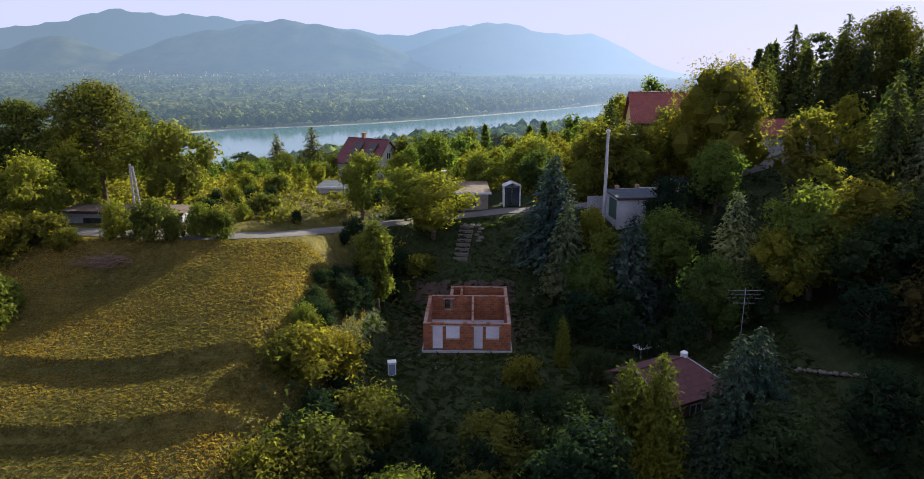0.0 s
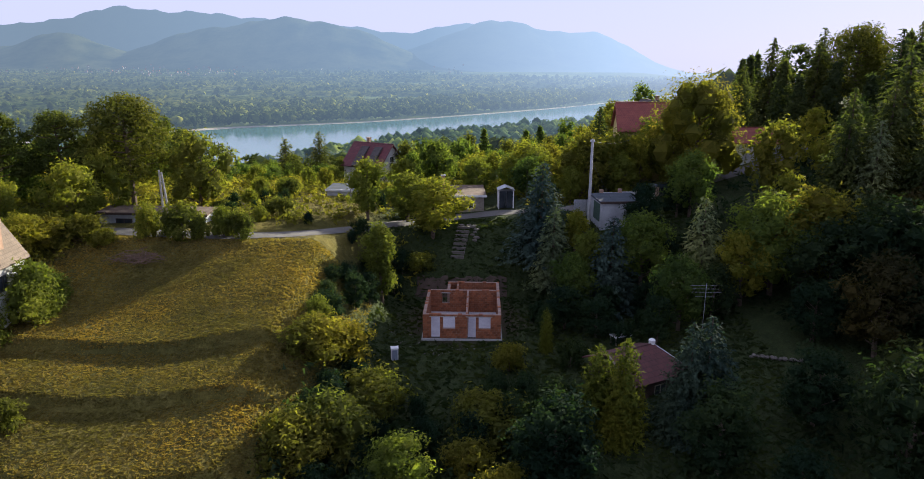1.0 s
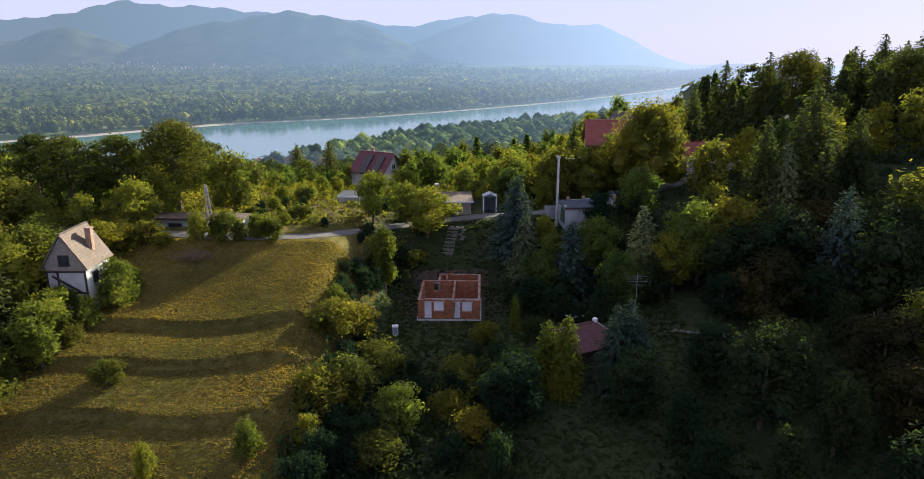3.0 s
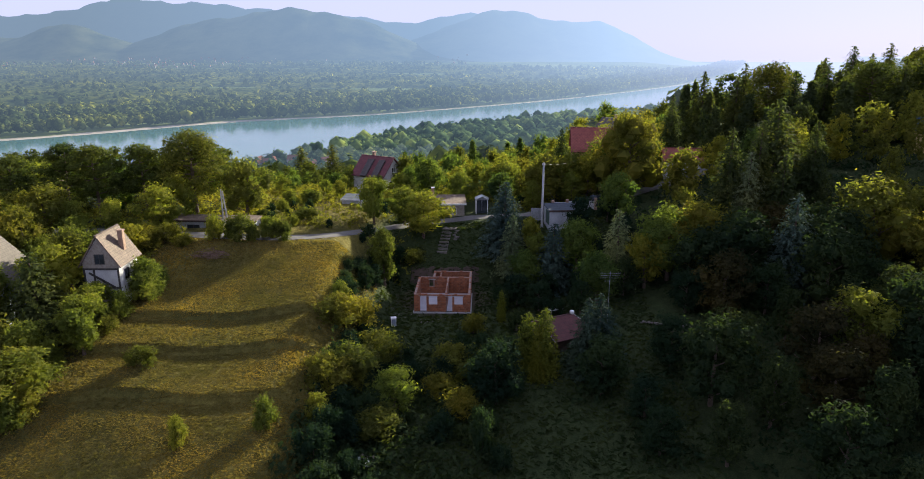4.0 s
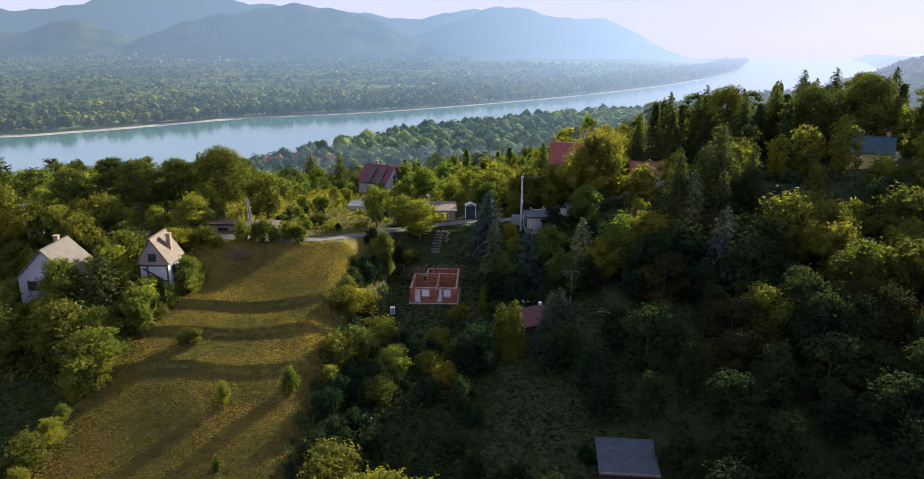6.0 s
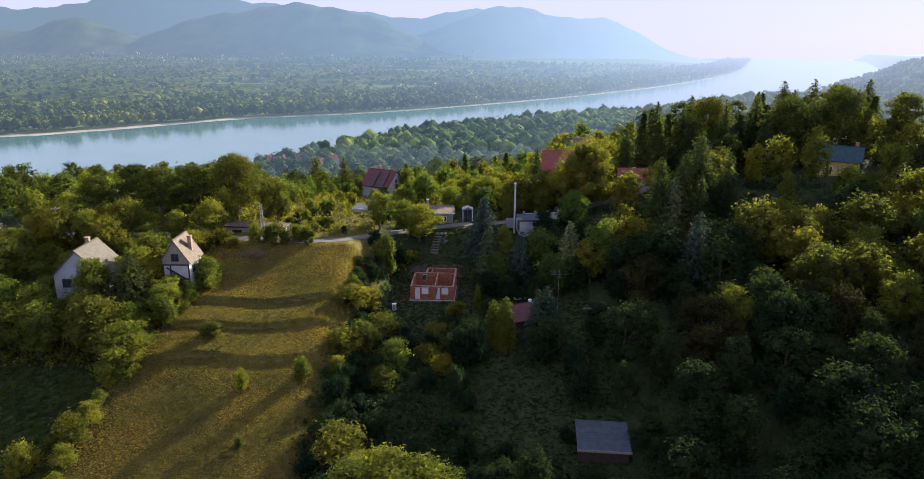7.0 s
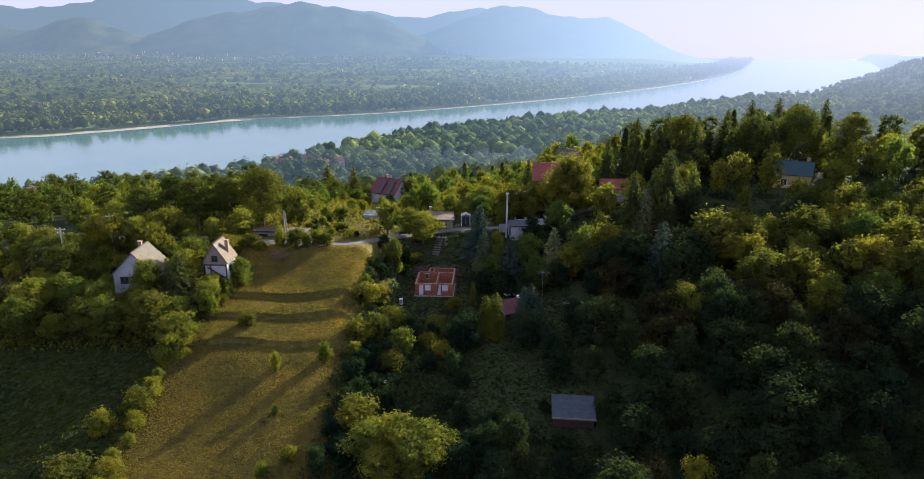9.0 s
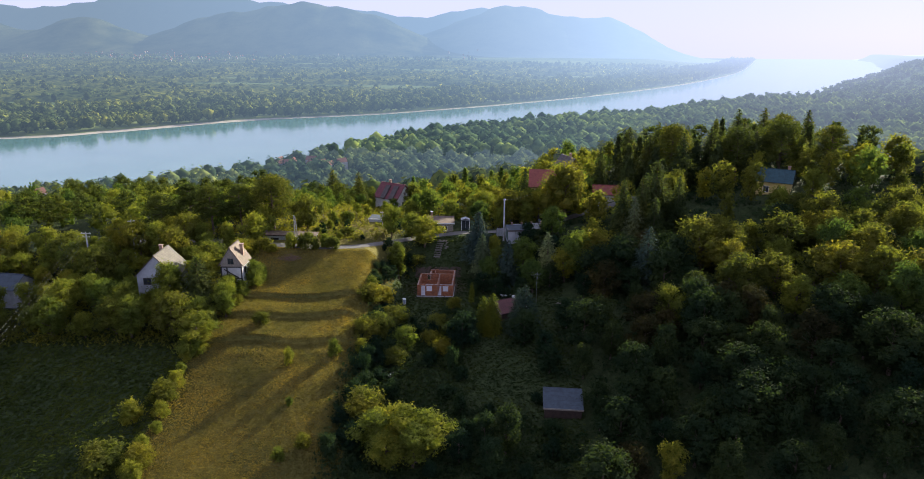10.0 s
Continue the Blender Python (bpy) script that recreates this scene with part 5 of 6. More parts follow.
MORTAR = surface("mortar", (0.20, 0.13, 0.10), (0.32, 0.24, 0.20), 4.0, 0.95, 0.2)
CONCRETE = surface("concrete", (0.30, 0.30, 0.30), (0.44, 0.44, 0.43), 1.2, 0.9, 0.15)
WHITE_PLASTER = surface("white_plaster", (0.36, 0.36, 0.355), (0.54, 0.54, 0.525), 0.8, 0.9, 0.1)
# white plaster greyed and blued: the walls' shade is put into the colour
SHADED_WHITE_PLASTER = surface("shaded_white_plaster", (0.25, 0.265, 0.285), (0.40, 0.415, 0.43), 0.8, 0.9, 0.1)
YELLOW_PLASTER = surface("yellow_plaster", (0.50, 0.38, 0.12), (0.62, 0.48, 0.18), 0.8, 0.9, 0.1)
DARK_WOOD = surface("dark_wood", (0.025, 0.016, 0.012), (0.07, 0.042, 0.03), 2.0, 0.8, 0.3)
BLACK_TIMBER = surface("black_timber", (0.015, 0.013, 0.012), (0.05, 0.045, 0.04), 3.0, 0.7, 0.2)
PALE_WOOD = surface("weathered_wood", (0.17, 0.145, 0.115), (0.31, 0.275, 0.225), 3.0, 0.9, 0.3)
GLASS = surface("dark_pane", (0.02, 0.025, 0.03), (0.05, 0.06, 0.07), 1.0, 0.08, 0)
WHITE_PAINT = surface("white_paint", (0.62, 0.62, 0.62), (0.8, 0.8, 0.8), 2.0, 0.5, 0.05)
STEEL = surface("galvanised", (0.35, 0.36, 0.38), (0.52, 0.53, 0.55), 3.0, 0.45, 0.05, metal=0.7)
STEP = surface("worn_step", (0.085, 0.075, 0.062), (0.16, 0.145, 0.125), 2.0, 0.95, 0.3)
DARK_SOIL = surface("bare_dark_soil", (0.035, 0.024, 0.016), (0.075, 0.052, 0.036), 0.9, 1.0, 0.5, 8)
ASPHALT = surface("lane_surface", (0.07, 0.066, 0.06), (0.118, 0.112, 0.102), 0.5, 0.95, 0.3, 12)


def roofing(name, dark, light, pitch=0.33, rough=0.8, across=0.25):
    """Roof covering with courses and rolls, in the roof's own plane."""
    m = surface(name, dark, light, 1.3, rough, 0.0, 25)
    n, l = m.node_tree.nodes, m.node_tree.links
    co = n.new("ShaderNodeTexCoord").outputs["UV"]
    w = n.new("ShaderNodeTexBrick")
    w.inputs["Scale"].default_value = 1.0
    w.inputs["Brick Width"].default_value, w.inputs["Row Height"].default_value = across, pitch
    w.inputs["Mortar Size"].default_value = 0.03
    w.inputs["Color1"].default_value, w.inputs["Color2"].default_value, w.inputs["Mortar"].default_value = (1, 1, 1, 1), (0.82, 0.82, 0.82, 1), (0.45, 0.45, 0.45, 1)
    l.new(co, w.inputs["Vector"])
    p = n["Principled BSDF"]
    old = p.inputs["Base Color"].links[0].from_socket
    l.new(mix_rgb(n, l, "MULTIPLY", 0.7, old, w.outputs["Color"]), p.inputs["Base Color"])
    b = n.new("ShaderNodeBump")
    b.inputs["Strength"].default_value, b.inputs["Distance"].default_value = 0.6, 0.03
    l.new(w.outputs["Fac"], b.inputs["Height"])
    b.invert = True
    l.new(b.outputs[0], p.inputs["Normal"])
    return m


ROOF_TAN = roofing("tan_tiles", (0.11, 0.078, 0.05), (0.20, 0.145, 0.10))
ROOF_GREY = roofing("grey_slates", (0.085, 0.072, 0.054), (0.145, 0.125, 0.095), 0.4, across=0.4)
ROOF_RED = roofing("red_tiles", (0.20, 0.045, 0.035), (0.30, 0.08, 0.055))
ROOF_WINE = roofing("dull_red_sheet", (0.065, 0.019, 0.019), (0.105, 0.032, 0.030), 0.5, across=0.6)
ROOF_PURPLE = roofing("purple_red_tiles", (0.11, 0.028, 0.034), (0.175, 0.046, 0.052))
ROOF_TEAL = roofing("teal_sheet", (0.014, 0.045, 0.055), (0.026, 0.075, 0.09), 0.6, 0.85, 0.35)
ROOF_FELT = roofing("grey_felt", (0.026, 0.038, 0.050), (0.052, 0.070, 0.090), 1.0, 0.9, 6.0)
ROOF_DARK = roofing("dark_tiles", (0.05, 0.04, 0.04), (0.10, 0.085, 0.08))


def slab(a, b, c, d, thick):
    """A roof sheet through four corners (a, b along the eave, c, d along the top), with its own UVs in metres."""
    bm = bmesh.new()
    uv = bm.loops.layers.uv.new("UVMap")
    P = [Vector(v) for v in (a, b, c, d)]
    nrm = (P[1] - P[0]).cross(P[3] - P[0]).normalized()
    top = [bm.verts.new(v + nrm * thick) for v in P]
    low = [bm.verts.new(v) for v in P]
    fs = [bm.faces.new(top), bm.faces.new(low[::-1])]
    for k in range(4):
        fs.append(bm.faces.new((low[k], low[(k + 1) % 4], top[(k + 1) % 4], top[k])))
    ex = (P[1] - P[0]).normalized()
    ey = nrm.cross(ex)
    for f in fs:
        for lp in f.loops:
            v = lp.vert.co - P[0]
            lp[uv].uv = (v.dot(ex), v.dot(ey))
    return bm


def prism(pts, y0, y1):
    """A solid with the outline pts in x and z, from y0 to y1."""
    bm = bmesh.new()
    A = [bm.verts.new((x, y0, z)) for x, z in pts]
    B = [bm.verts.new((x, y1, z)) for x, z in pts]
    bm.faces.new(A)
    bm.faces.new(B[::-1])
    for k in range(len(pts)):
        bm.faces.new((A[k], B[k], B[(k + 1) % len(pts)], A[(k + 1) % len(pts)]))
    bmesh.ops.recalc_face_normals(bm, faces=bm.faces)
    return bm


def window(parent, x0, x1, z0, z1, y, frame_mat, out=-1, name="window", axis="x"):
    """A window in a wall: frame, glazing bar and pane; on the wall plane y (axis x) or x (axis y)."""
    w = empty(name)
    w.parent = parent

    def b(u0, u1, d0, d1, s0, s1):
        lo, hi = sorted((y + out * d0, y + out * d1))
        return box(u0, u1, lo, hi, s0, s1) if axis == "x" else box(lo, hi, u0, u1, s0, s1)
    bm = b(x0, x1, 0.003, 0.05, z0, z0 + 0.07)
    for extra in ((x0, x1, z1 - 0.07, z1), (x0, x0 + 0.07, z0 + 0.07, z1 - 0.07), (x1 - 0.07, x1, z0 + 0.07, z1 - 0.07), ((x0 + x1) / 2 - 0.03, (x0 + x1) / 2 + 0.03, z0 + 0.07, z1 - 0.07)):
        t = b(extra[0], extra[1], 0.003, 0.05, extra[2], extra[3])
        me = bpy.data.meshes.new("t")
        t.to_mesh(me)
        bm.from_mesh(me)
        t.free()
        bpy.data.meshes.remove(me)
    part("frame", bm, frame_mat, w)
    part("pane", b(x0 + 0.07, x1 - 0.07, 0.003, 0.02, z0 + 0.07, z1 - 0.07), GLASS, w)
    return w


def gable_house(name, label, x, y, z, rot, w, d, eave, ridge, wall, roof, over=0.35, thick=0.14, base=1.0, cat="house", chimney=None):
    """A house with its ridge along its own y: walls, gables and two roof slopes."""
    h = empty(name, pose(x, y, z, 0, 0, rot))
    hw, hd, t = w / 2, d / 2, 0.28
    gable = [(-hw, -base), (hw, -base), (hw, eave), (0, ridge - 0.05), (-hw, eave)]
    part("wall", prism(gable, -hd, -hd + t), wall, h)
    part("wall", prism(gable, hd - t, hd), wall, h)
    part("wall", box(-hw, -hw + t, -hd + t, hd - t, -base, eave), wall, h)
    part("wall", box(hw - t, hw, -hd + t, hd - t, -base, eave), wall, h)
    k = (ridge - eave) / hw
    ex, ez = hw + over, eave - over * k
    yd = hd + over
    part("roof_slope", slab((ex, -yd, ez), (ex, yd, ez), (0, yd, ridge), (0, -yd, ridge), thick), roof, h)
    part("roof_slope", slab((-ex, yd, ez), (-ex, -yd, ez), (0, -yd, ridge), (0, yd, ridge), thick), roof, h)
    part("ridge_cap", box(-0.12, 0.12, -yd - 0.02, yd + 0.02, ridge + thick - 0.02, ridge + thick + 0.08), roof, h)
    if chimney:
        cx, cy, top = chimney
        zb = ridge - abs(cx) * k - 0.3
        c = part("chimney", box(cx - 0.28, cx + 0.28, cy - 0.28, cy + 0.28, zb, top), CHIMNEY, h)
        part("cap", box(cx - 0.36, cx + 0.36, cy - 0.36, cy + 0.36, top + 0.003, top + 0.12), CHIMNEY, c)
    return tagged(h, label, cat)


CHIMNEY = surface("chimney_brick", (0.24, 0.15, 0.10), (0.38, 0.26, 0.18), 3.0, 0.9, 0.3)


# steep-roofed weekend house at the meadow's edge
a_house = gable_house("weekend_house", "narrow half-timbered weekend house with a steep tan roof", -37.2, -9.8, 5.2, 2, 4.0, 4.6, 4.85, 7.9, WHITE_PLASTER, ROOF_TAN, 0.3, 0.12, 2.0, chimney=(1.35, 0.4, 7.9))
FY = -2.3
part("gable_boarding", prism([(-1.96, 4.2), (1.96, 4.2), (1.96, 4.85), (0, 7.7), (-1.96, 4.85)], FY - 0.05, FY - 0.004), PALE_WOOD, a_house, "weathered boards in the gable")
window(a_house, -0.55, 0.55, 4.75, 5.9, FY - 0.052, BLACK_TIMBER)
for zt in (1.1, 1.9, 4.1):
    part("timber", box(-1.98, 1.98, FY - 0.10, FY - 0.004, zt, zt + 0.2), BLACK_TIMBER, a_house, "black horizontal timber")
for xt in (-1.98, 1.78, -0.9):
    part("timber", box(xt, xt + 0.2, FY - 0.08, FY - 0.004, 0.2, 4.1), BLACK_TIMBER, a_house, "black upright timber")
brace = box(-1.6, 1.6, FY - 0.12, FY - 0.004, -0.1, 0.1)
bmesh.ops.transform(brace, matrix=Matrix.Translation((0.0, 0, 2.9)) @ Matrix.Rotation(radians(32), 4, "Y"), verts=brace.verts)
part("timber", brace, BLACK_TIMBER, a_house, "black slanting brace")
part("balcony", box(-2.1, 2.1, FY - 1.1, FY - 0.11, 0.75, 0.9), PALE_WOOD, a_house)
window(a_house, -1.2, -0.2, 2.6, 3.8, 2.004, BLACK_TIMBER, 1, "window", "y")

# white house in the trees
w_house = gable_house("white_house", "white plastered house with a worn grey-tan roof", -49.6, -13.3, 4.2, 4, 7.0, 6.4, 4.8, 8.4, SHADED_WHITE_PLASTER, ROOF_GREY, 0.3, 0.14, 3.0, chimney=(-0.8, 2.2, 8.9))
window(w_house, -2.4, -1.0, 3.0, 4.3, -3.2, DARK_WOOD)
window(w_house, 0.8, 2.2, 2.4, 3.8, -3.2, DARK_WOOD)
window(w_house, -0.7, 0.5, 1.2, 2.6, 3.5, DARK_WOOD, 1, "window", "y")

# red-roofed house with yellow walls, beyond the lane
gz0 = 9.0
r_house = gable_house("yellow_house", "yellow house with a bright red tiled roof", 25.2, 38.2, gz0, 86, 7.4, 9.0, 7.0, 10.3, YELLOW_PLASTER, ROOF_RED, 0.4, 0.14, 2.0, chimney=(-0.6, -3.2, 11.2))
window(r_house, -1.6, -0.4, 4.6, 5.9, -3.7, WHITE_PAINT, -1, "window", "y")
window(r_house, 1.2, 2.4, 4.6, 5.9, -3.7, WHITE_PAINT, -1, "window", "y")
# house with a purple-red roof and dormer strips
p_house = gable_house("red_roofed_house", "white house with a purple-red roof and long dormers", -17.0, 59.5, 3.6, 62, 7.2, 7.6, 3.9, 7.2, WHITE_PLASTER, ROOF_PURPLE, 0.4, 0.14, 2.5, chimney=(0.3, 1.2, 8.1))
for yy in (-1.9, 0.9):
    part("dormer", slab((-4.15, yy + 0.75, 3.65), (-4.15, yy - 0.75, 3.65), (-0.9, yy - 0.75, 6.65), (-0.9, yy + 0.75, 6.65), 0.3), ROOF_DARK, p_house, "long dark dormer strip")
window(p_house, -1.5, -0.3, 1.2, 2.6, -3.8, WHITE_PAINT)
window(p_house, -0.6, 0.6, 4.2, 5.3, -3.8, WHITE_PAINT)
# small red roof among the trees and a teal-roofed house on the wooded slope
gable_house("red_cottage", "cottage with a faded red roof among trees", 39.2, 36.0, gz(39, 36) - 0.2, 84, 5.0, 6.0, 2.8, 4.4, WHITE_PLASTER, ROOF_RED)
t_house = gable_house("teal_roofed_house", "yellow house with a teal sheet roof on the slope", 74.6, 23.5, gz(75, 23.5) - 1.6, 63, 5.6, 7.0, 4.2, 6.4, YELLOW_PLASTER, ROOF_TEAL, 0.4, 0.1, 2.5, chimney=(0.2, -2.6, 7.2))
window(t_house, -2.2, -1.0, 1.6, 3.0, -2.8, WHITE_PAINT, -1, "window", "y")
window(t_house, 0.8, 2.0, 1.6, 3.0, -2.8, WHITE_PAINT, -1, "window", "y")


# low house beyond the lane with a mossy flat roof
def flat_house(name, label, x, y, z, rot, w, d, h, wall, roof, fall=0.25, over=0.3, cat="house", base=1.0, trim=None):
    b = empty(name, pose(x, y, z, 0, 0, rot))
    hw, hd, t = w / 2, d / 2, 0.25
    part("wall", box(-hw, hw, -hd, -hd + t, -base, h - 0.02), wall, b)
    part("wall", box(-hw, hw, hd - t, hd, -base, h - 0.02), wall, b)
    part("wall", box(-hw, -hw + t, -hd + t, hd - t, -base, h - 0.02), wall, b)
    part("wall", box(hw - t, hw, -hd + t, hd - t, -base, h - 0.02), wall, b)
    part("roof", slab((-hw - over, -hd - over, h), (hw + over, -hd - over, h), (hw + over, hd + over, h + fall), (-hw - over, hd + over, h + fall), 0.16), roof, b)
    part("fascia", box(-hw - over - 0.03, hw + over + 0.03, -hd - over - 0.05, -hd - over - 0.004, h - 0.06, h + 0.2), trim or WHITE_PAINT, b)
    return tagged(b, label, cat)


MOSSY = roofing("mossy_felt", (0.085, 0.052, 0.030), (0.19, 0.145, 0.105), 1.1, 0.95, 3.0)
lh = flat_house("low_house", "low flat-roofed house with a mossy stained roof", -1.2, 29.0, 5.7, 4, 6.2, 5.4, 2.55, PALE_WOOD, MOSSY, 0.3)
c = part("chimney", box(-2.3, -1.8, 0.2, 0.7, 2.7, 4.7), CHIMNEY, lh)
part("cap", box(-2.36, -1.74, 0.14, 0.76, 4.703, 4.8), CONCRETE, c)
window(lh, 0.4, 1.8, 0.9, 2.0, -2.7, WHITE_PAINT)
hut = flat_house("white_hut", "small white hut with a flat grey roof", -16.4, 29.4, 6.3, -6, 3.6, 3.0, 2.25, WHITE_PLASTER, ROOF_FELT, 0.25, 0.2, "hut")
window(hut, -0.5, 0.5, 0.9, 1.7, -1.5, DARK_WOOD)
bar = flat_house("outbuilding", "long low outbuilding with a flat roof beside the lane", -32.5, 10.4, 7.25, -3, 11.5, 2.4, 2.2, SHADED_WHITE_PLASTER, MOSSY, 0.2, 0.25, "outbuilding", 1.0, DARK_WOOD)
window(bar, -4.0, -2.2, 0.7, 1.7, -1.2, DARK_WOOD)
gar = flat_house("garage", "white garage with a flat felt roof below the lane", 17.0, 17.4, 7.6, 7, 4.6, 4.4, 2.3, SHADED_WHITE_PLASTER, ROOF_FELT, 0.1, 0.15, "garage", 1.0, DARK_WOOD)
part("side_door", box(-2.35, -2.304, -1.7, 0.6, 0.1, 2.1), surface("green_door", (0.02, 0.05, 0.035), (0.04, 0.09, 0.06)), gar, "dark green garage door")
window(gar, 0.6, 1.9, 1.0, 1.8, -2.2, DARK_WOOD)
flat_house("lean_to_shed", "lean-to shed with a grey felt roof in the undergrowth", 22.9, -36.2, -5.1, -3, 5.6, 4.6, 2.1, DARK_WOOD, ROOF_FELT, 0.9, 0.25, "shed", 1.0, PALE_WOOD)

# wooden cabin with a hipped dull-red roof
cabin = empty("cabin", pose(14.7, -7.7, 0.0, 0, 0, 30))
E3, R3 = 1.2, 2.65
for args in ((-2.9, 2.5, -2.8, -2.65, -2.6, E3 + 0.1), (-2.9, 2.5, 2.65, 2.8, -2.6, E3 + 0.1), (2.35, 2.5, -2.65, 2.65, -2.6, E3 + 0.1)):
    part("wall", box(*args), DARK_WOOD, cabin)
gable_end = prism([(-2.65, -2.6), (2.65, -2.6), (2.65, E3 + 0.1), (0, R3 - 0.08), (-2.65, E3 + 0.1)], 2.75, 2.9)
bmesh.ops.rotate(gable_end, cent=(0, 0, 0), matrix=Matrix.Rotation(radians(90), 3, "Z"), verts=gable_end.verts)
part("wall", gable_end, DARK_WOOD, cabin)
part("roof_slope", slab((-3.3, -3.2, E3), (2.9, -3.2, E3), (1.4, 0, R3), (-3.3, 0, R3), 0.1), ROOF_WINE, cabin)
part("roof_slope", slab((2.9, 3.2, E3), (-3.3, 3.2, E3), (-3.3, 0, R3), (1.4, 0, R3), 0.1), ROOF_WINE, cabin)
part("roof_slope", slab((2.9, -3.2, E3), (2.9, 3.2, E3), (1.4, 0.02, R3), (1.4, -0.02, R3), 0.1), ROOF_WINE, cabin)
part("hip_flashing", tube(bmesh.new(), [(2.9, -3.2, E3 + 0.12), (1.4, 0, R3 + 0.12)], [0.04, 0.04], 6), STEEL, cabin, "pale metal hip flashing")
part("ridge_flashing", tube(bmesh.new(), [(-3.3, 0, R3 + 0.11), (1.4, 0, R3 + 0.11)], [0.06, 0.06], 6), ROOF_WINE, cabin)
part("bargeboard", slab((-3.37, -3.25, E3 - 0.05), (-3.305, -3.25, E3 - 0.05), (-3.305, 0, R3 - 0.04), (-3.37, 0, R3 - 0.04), 0.16), PALE_WOOD, cabin)
cow = tube(bmesh.new(), [(1.35, 0.1, R3 - 0.1), (1.35, 0.1, R3 + 0.4), (1.35, 0.1, R3 + 0.5)], [0.24, 0.28, 0.12], 10)
part("chimney_cowl", cow, WHITE_PAINT, cabin, "round white chimney cowl")
window(cabin, -0.9, 0.3, -0.3, 0.75, -2.8, PALE_WOOD)
part("door", box(1.0, 1.8, -2.85, -2.804, -1.2, 0.75), DARK_WOOD, cabin)
part("veranda", box(-1.4, 2.4, -3.9, -2.86, -1.35, -1.2), PALE_WOOD, cabin)
tagged(cabin, "dark wooden cabin with a dull red hipped roof", "cabin")
tb = empty("garden_table", pose(14.4, -1.6, gz(14.4, -1.6), 0, 0, 25))
part("tabletop", box(-0.9, 0.9, -0.5, 0.5, 0.7, 0.78), WHITE_PAINT, tb)
for sx in (-0.75, 0.75):
    for sy in (-0.4, 0.4):
        part("leg", box(sx - 0.05, sx + 0.05, sy - 0.05, sy + 0.05, -0.1, 0.697), PALE_WOOD, tb)
tagged(tb, "white garden table behind the cabin", "table")


# ---------------------------------------------------------------- unfinished house of hollow blocks
house = empty("brick_house_shell", pose(0, 0, 0, 0, 0, 0))
tagged(house, "roofless unfinished house of red hollow blocks on a slab", "house shell")
part("foundation_slab", box(-3.78, 3.78, -0.12, 9.9, -0.7, -0.03), CONCRETE, house, "grey concrete foundation slab")
part("damp_course", box(-3.68, 3.68, -0.03, 0.30, -0.028, 0.0), BLACK_TIMBER, house, "black damp-proof strip")
FLOOR = surface("floor_screed", (0.36, 0.36, 0.40), (0.50, 0.50, 0.54), 0.8, 0.8, 0.1)
part("floor_screed", box(-3.34, 3.34, 0.31, 9.46, -0.028, 0.01), FLOOR, house, "pale grey floor screed")

def soil_z(X, Y):
    edge = np.minimum(np.minimum(X + 5.6, 5.1 - X), np.minimum(Y - 10.5, 13.2 - Y)) + 0.12 * np.sin(X * 2.3) + 0.08 * np.sin(X * 5.1 + Y)
    return ground(X, Y) + np.where(edge > 0.25, 0.05 + 0.05 * np.sin(X * 3.7) * np.sin(Y * 4.3), -0.25)


tagged(new("soil_bank", grid_mesh("soil_bank", np.linspace(-5.9, 5.4, 70), np.linspace(10.2, 13.4, 26), soil_z, DARK_SOIL)), "bare brown soil bank cut behind the house shell", "bank", kind="structure")
rr = random.Random(31)
rub = bmesh.new()
for k in range(110):
    cx_, cy_ = ((-1.6, -2.6), (0.4, -2.2), (-4.6, -0.6), (-6.2, 1.4), (2.6, 11.6))[k % 5]
    rx_, ry_ = rr.gauss(cx_, 0.95), rr.gauss(cy_, 0.4)
    ball = bmesh.ops.create_icosphere(rub, subdivisions=1, radius=rr.uniform(0.03, 0.085))
    bmesh.ops.transform(rub, matrix=pose(rx_, ry_, gz(rx_, ry_) + 0.05, 0, 0, rr.uniform(0, 360)) @ Matrix.Diagonal((1.5, 1.0, 0.55, 1)), verts=ball["verts"])
me_ = bpy.data.meshes.new("rubble")
rub.to_mesh(me_)
rub.free()
me_.materials.append(STEP)
tagged(new("rubble", me_), "scattered grey lumps of mortar and rubble round the shell", "rubble", kind="stuff")
WALL_H, COURSE, LONG, JOINT, TH = 2.33, 0.233, 0.385, 0.014, 0.30
rb = random.Random(5)


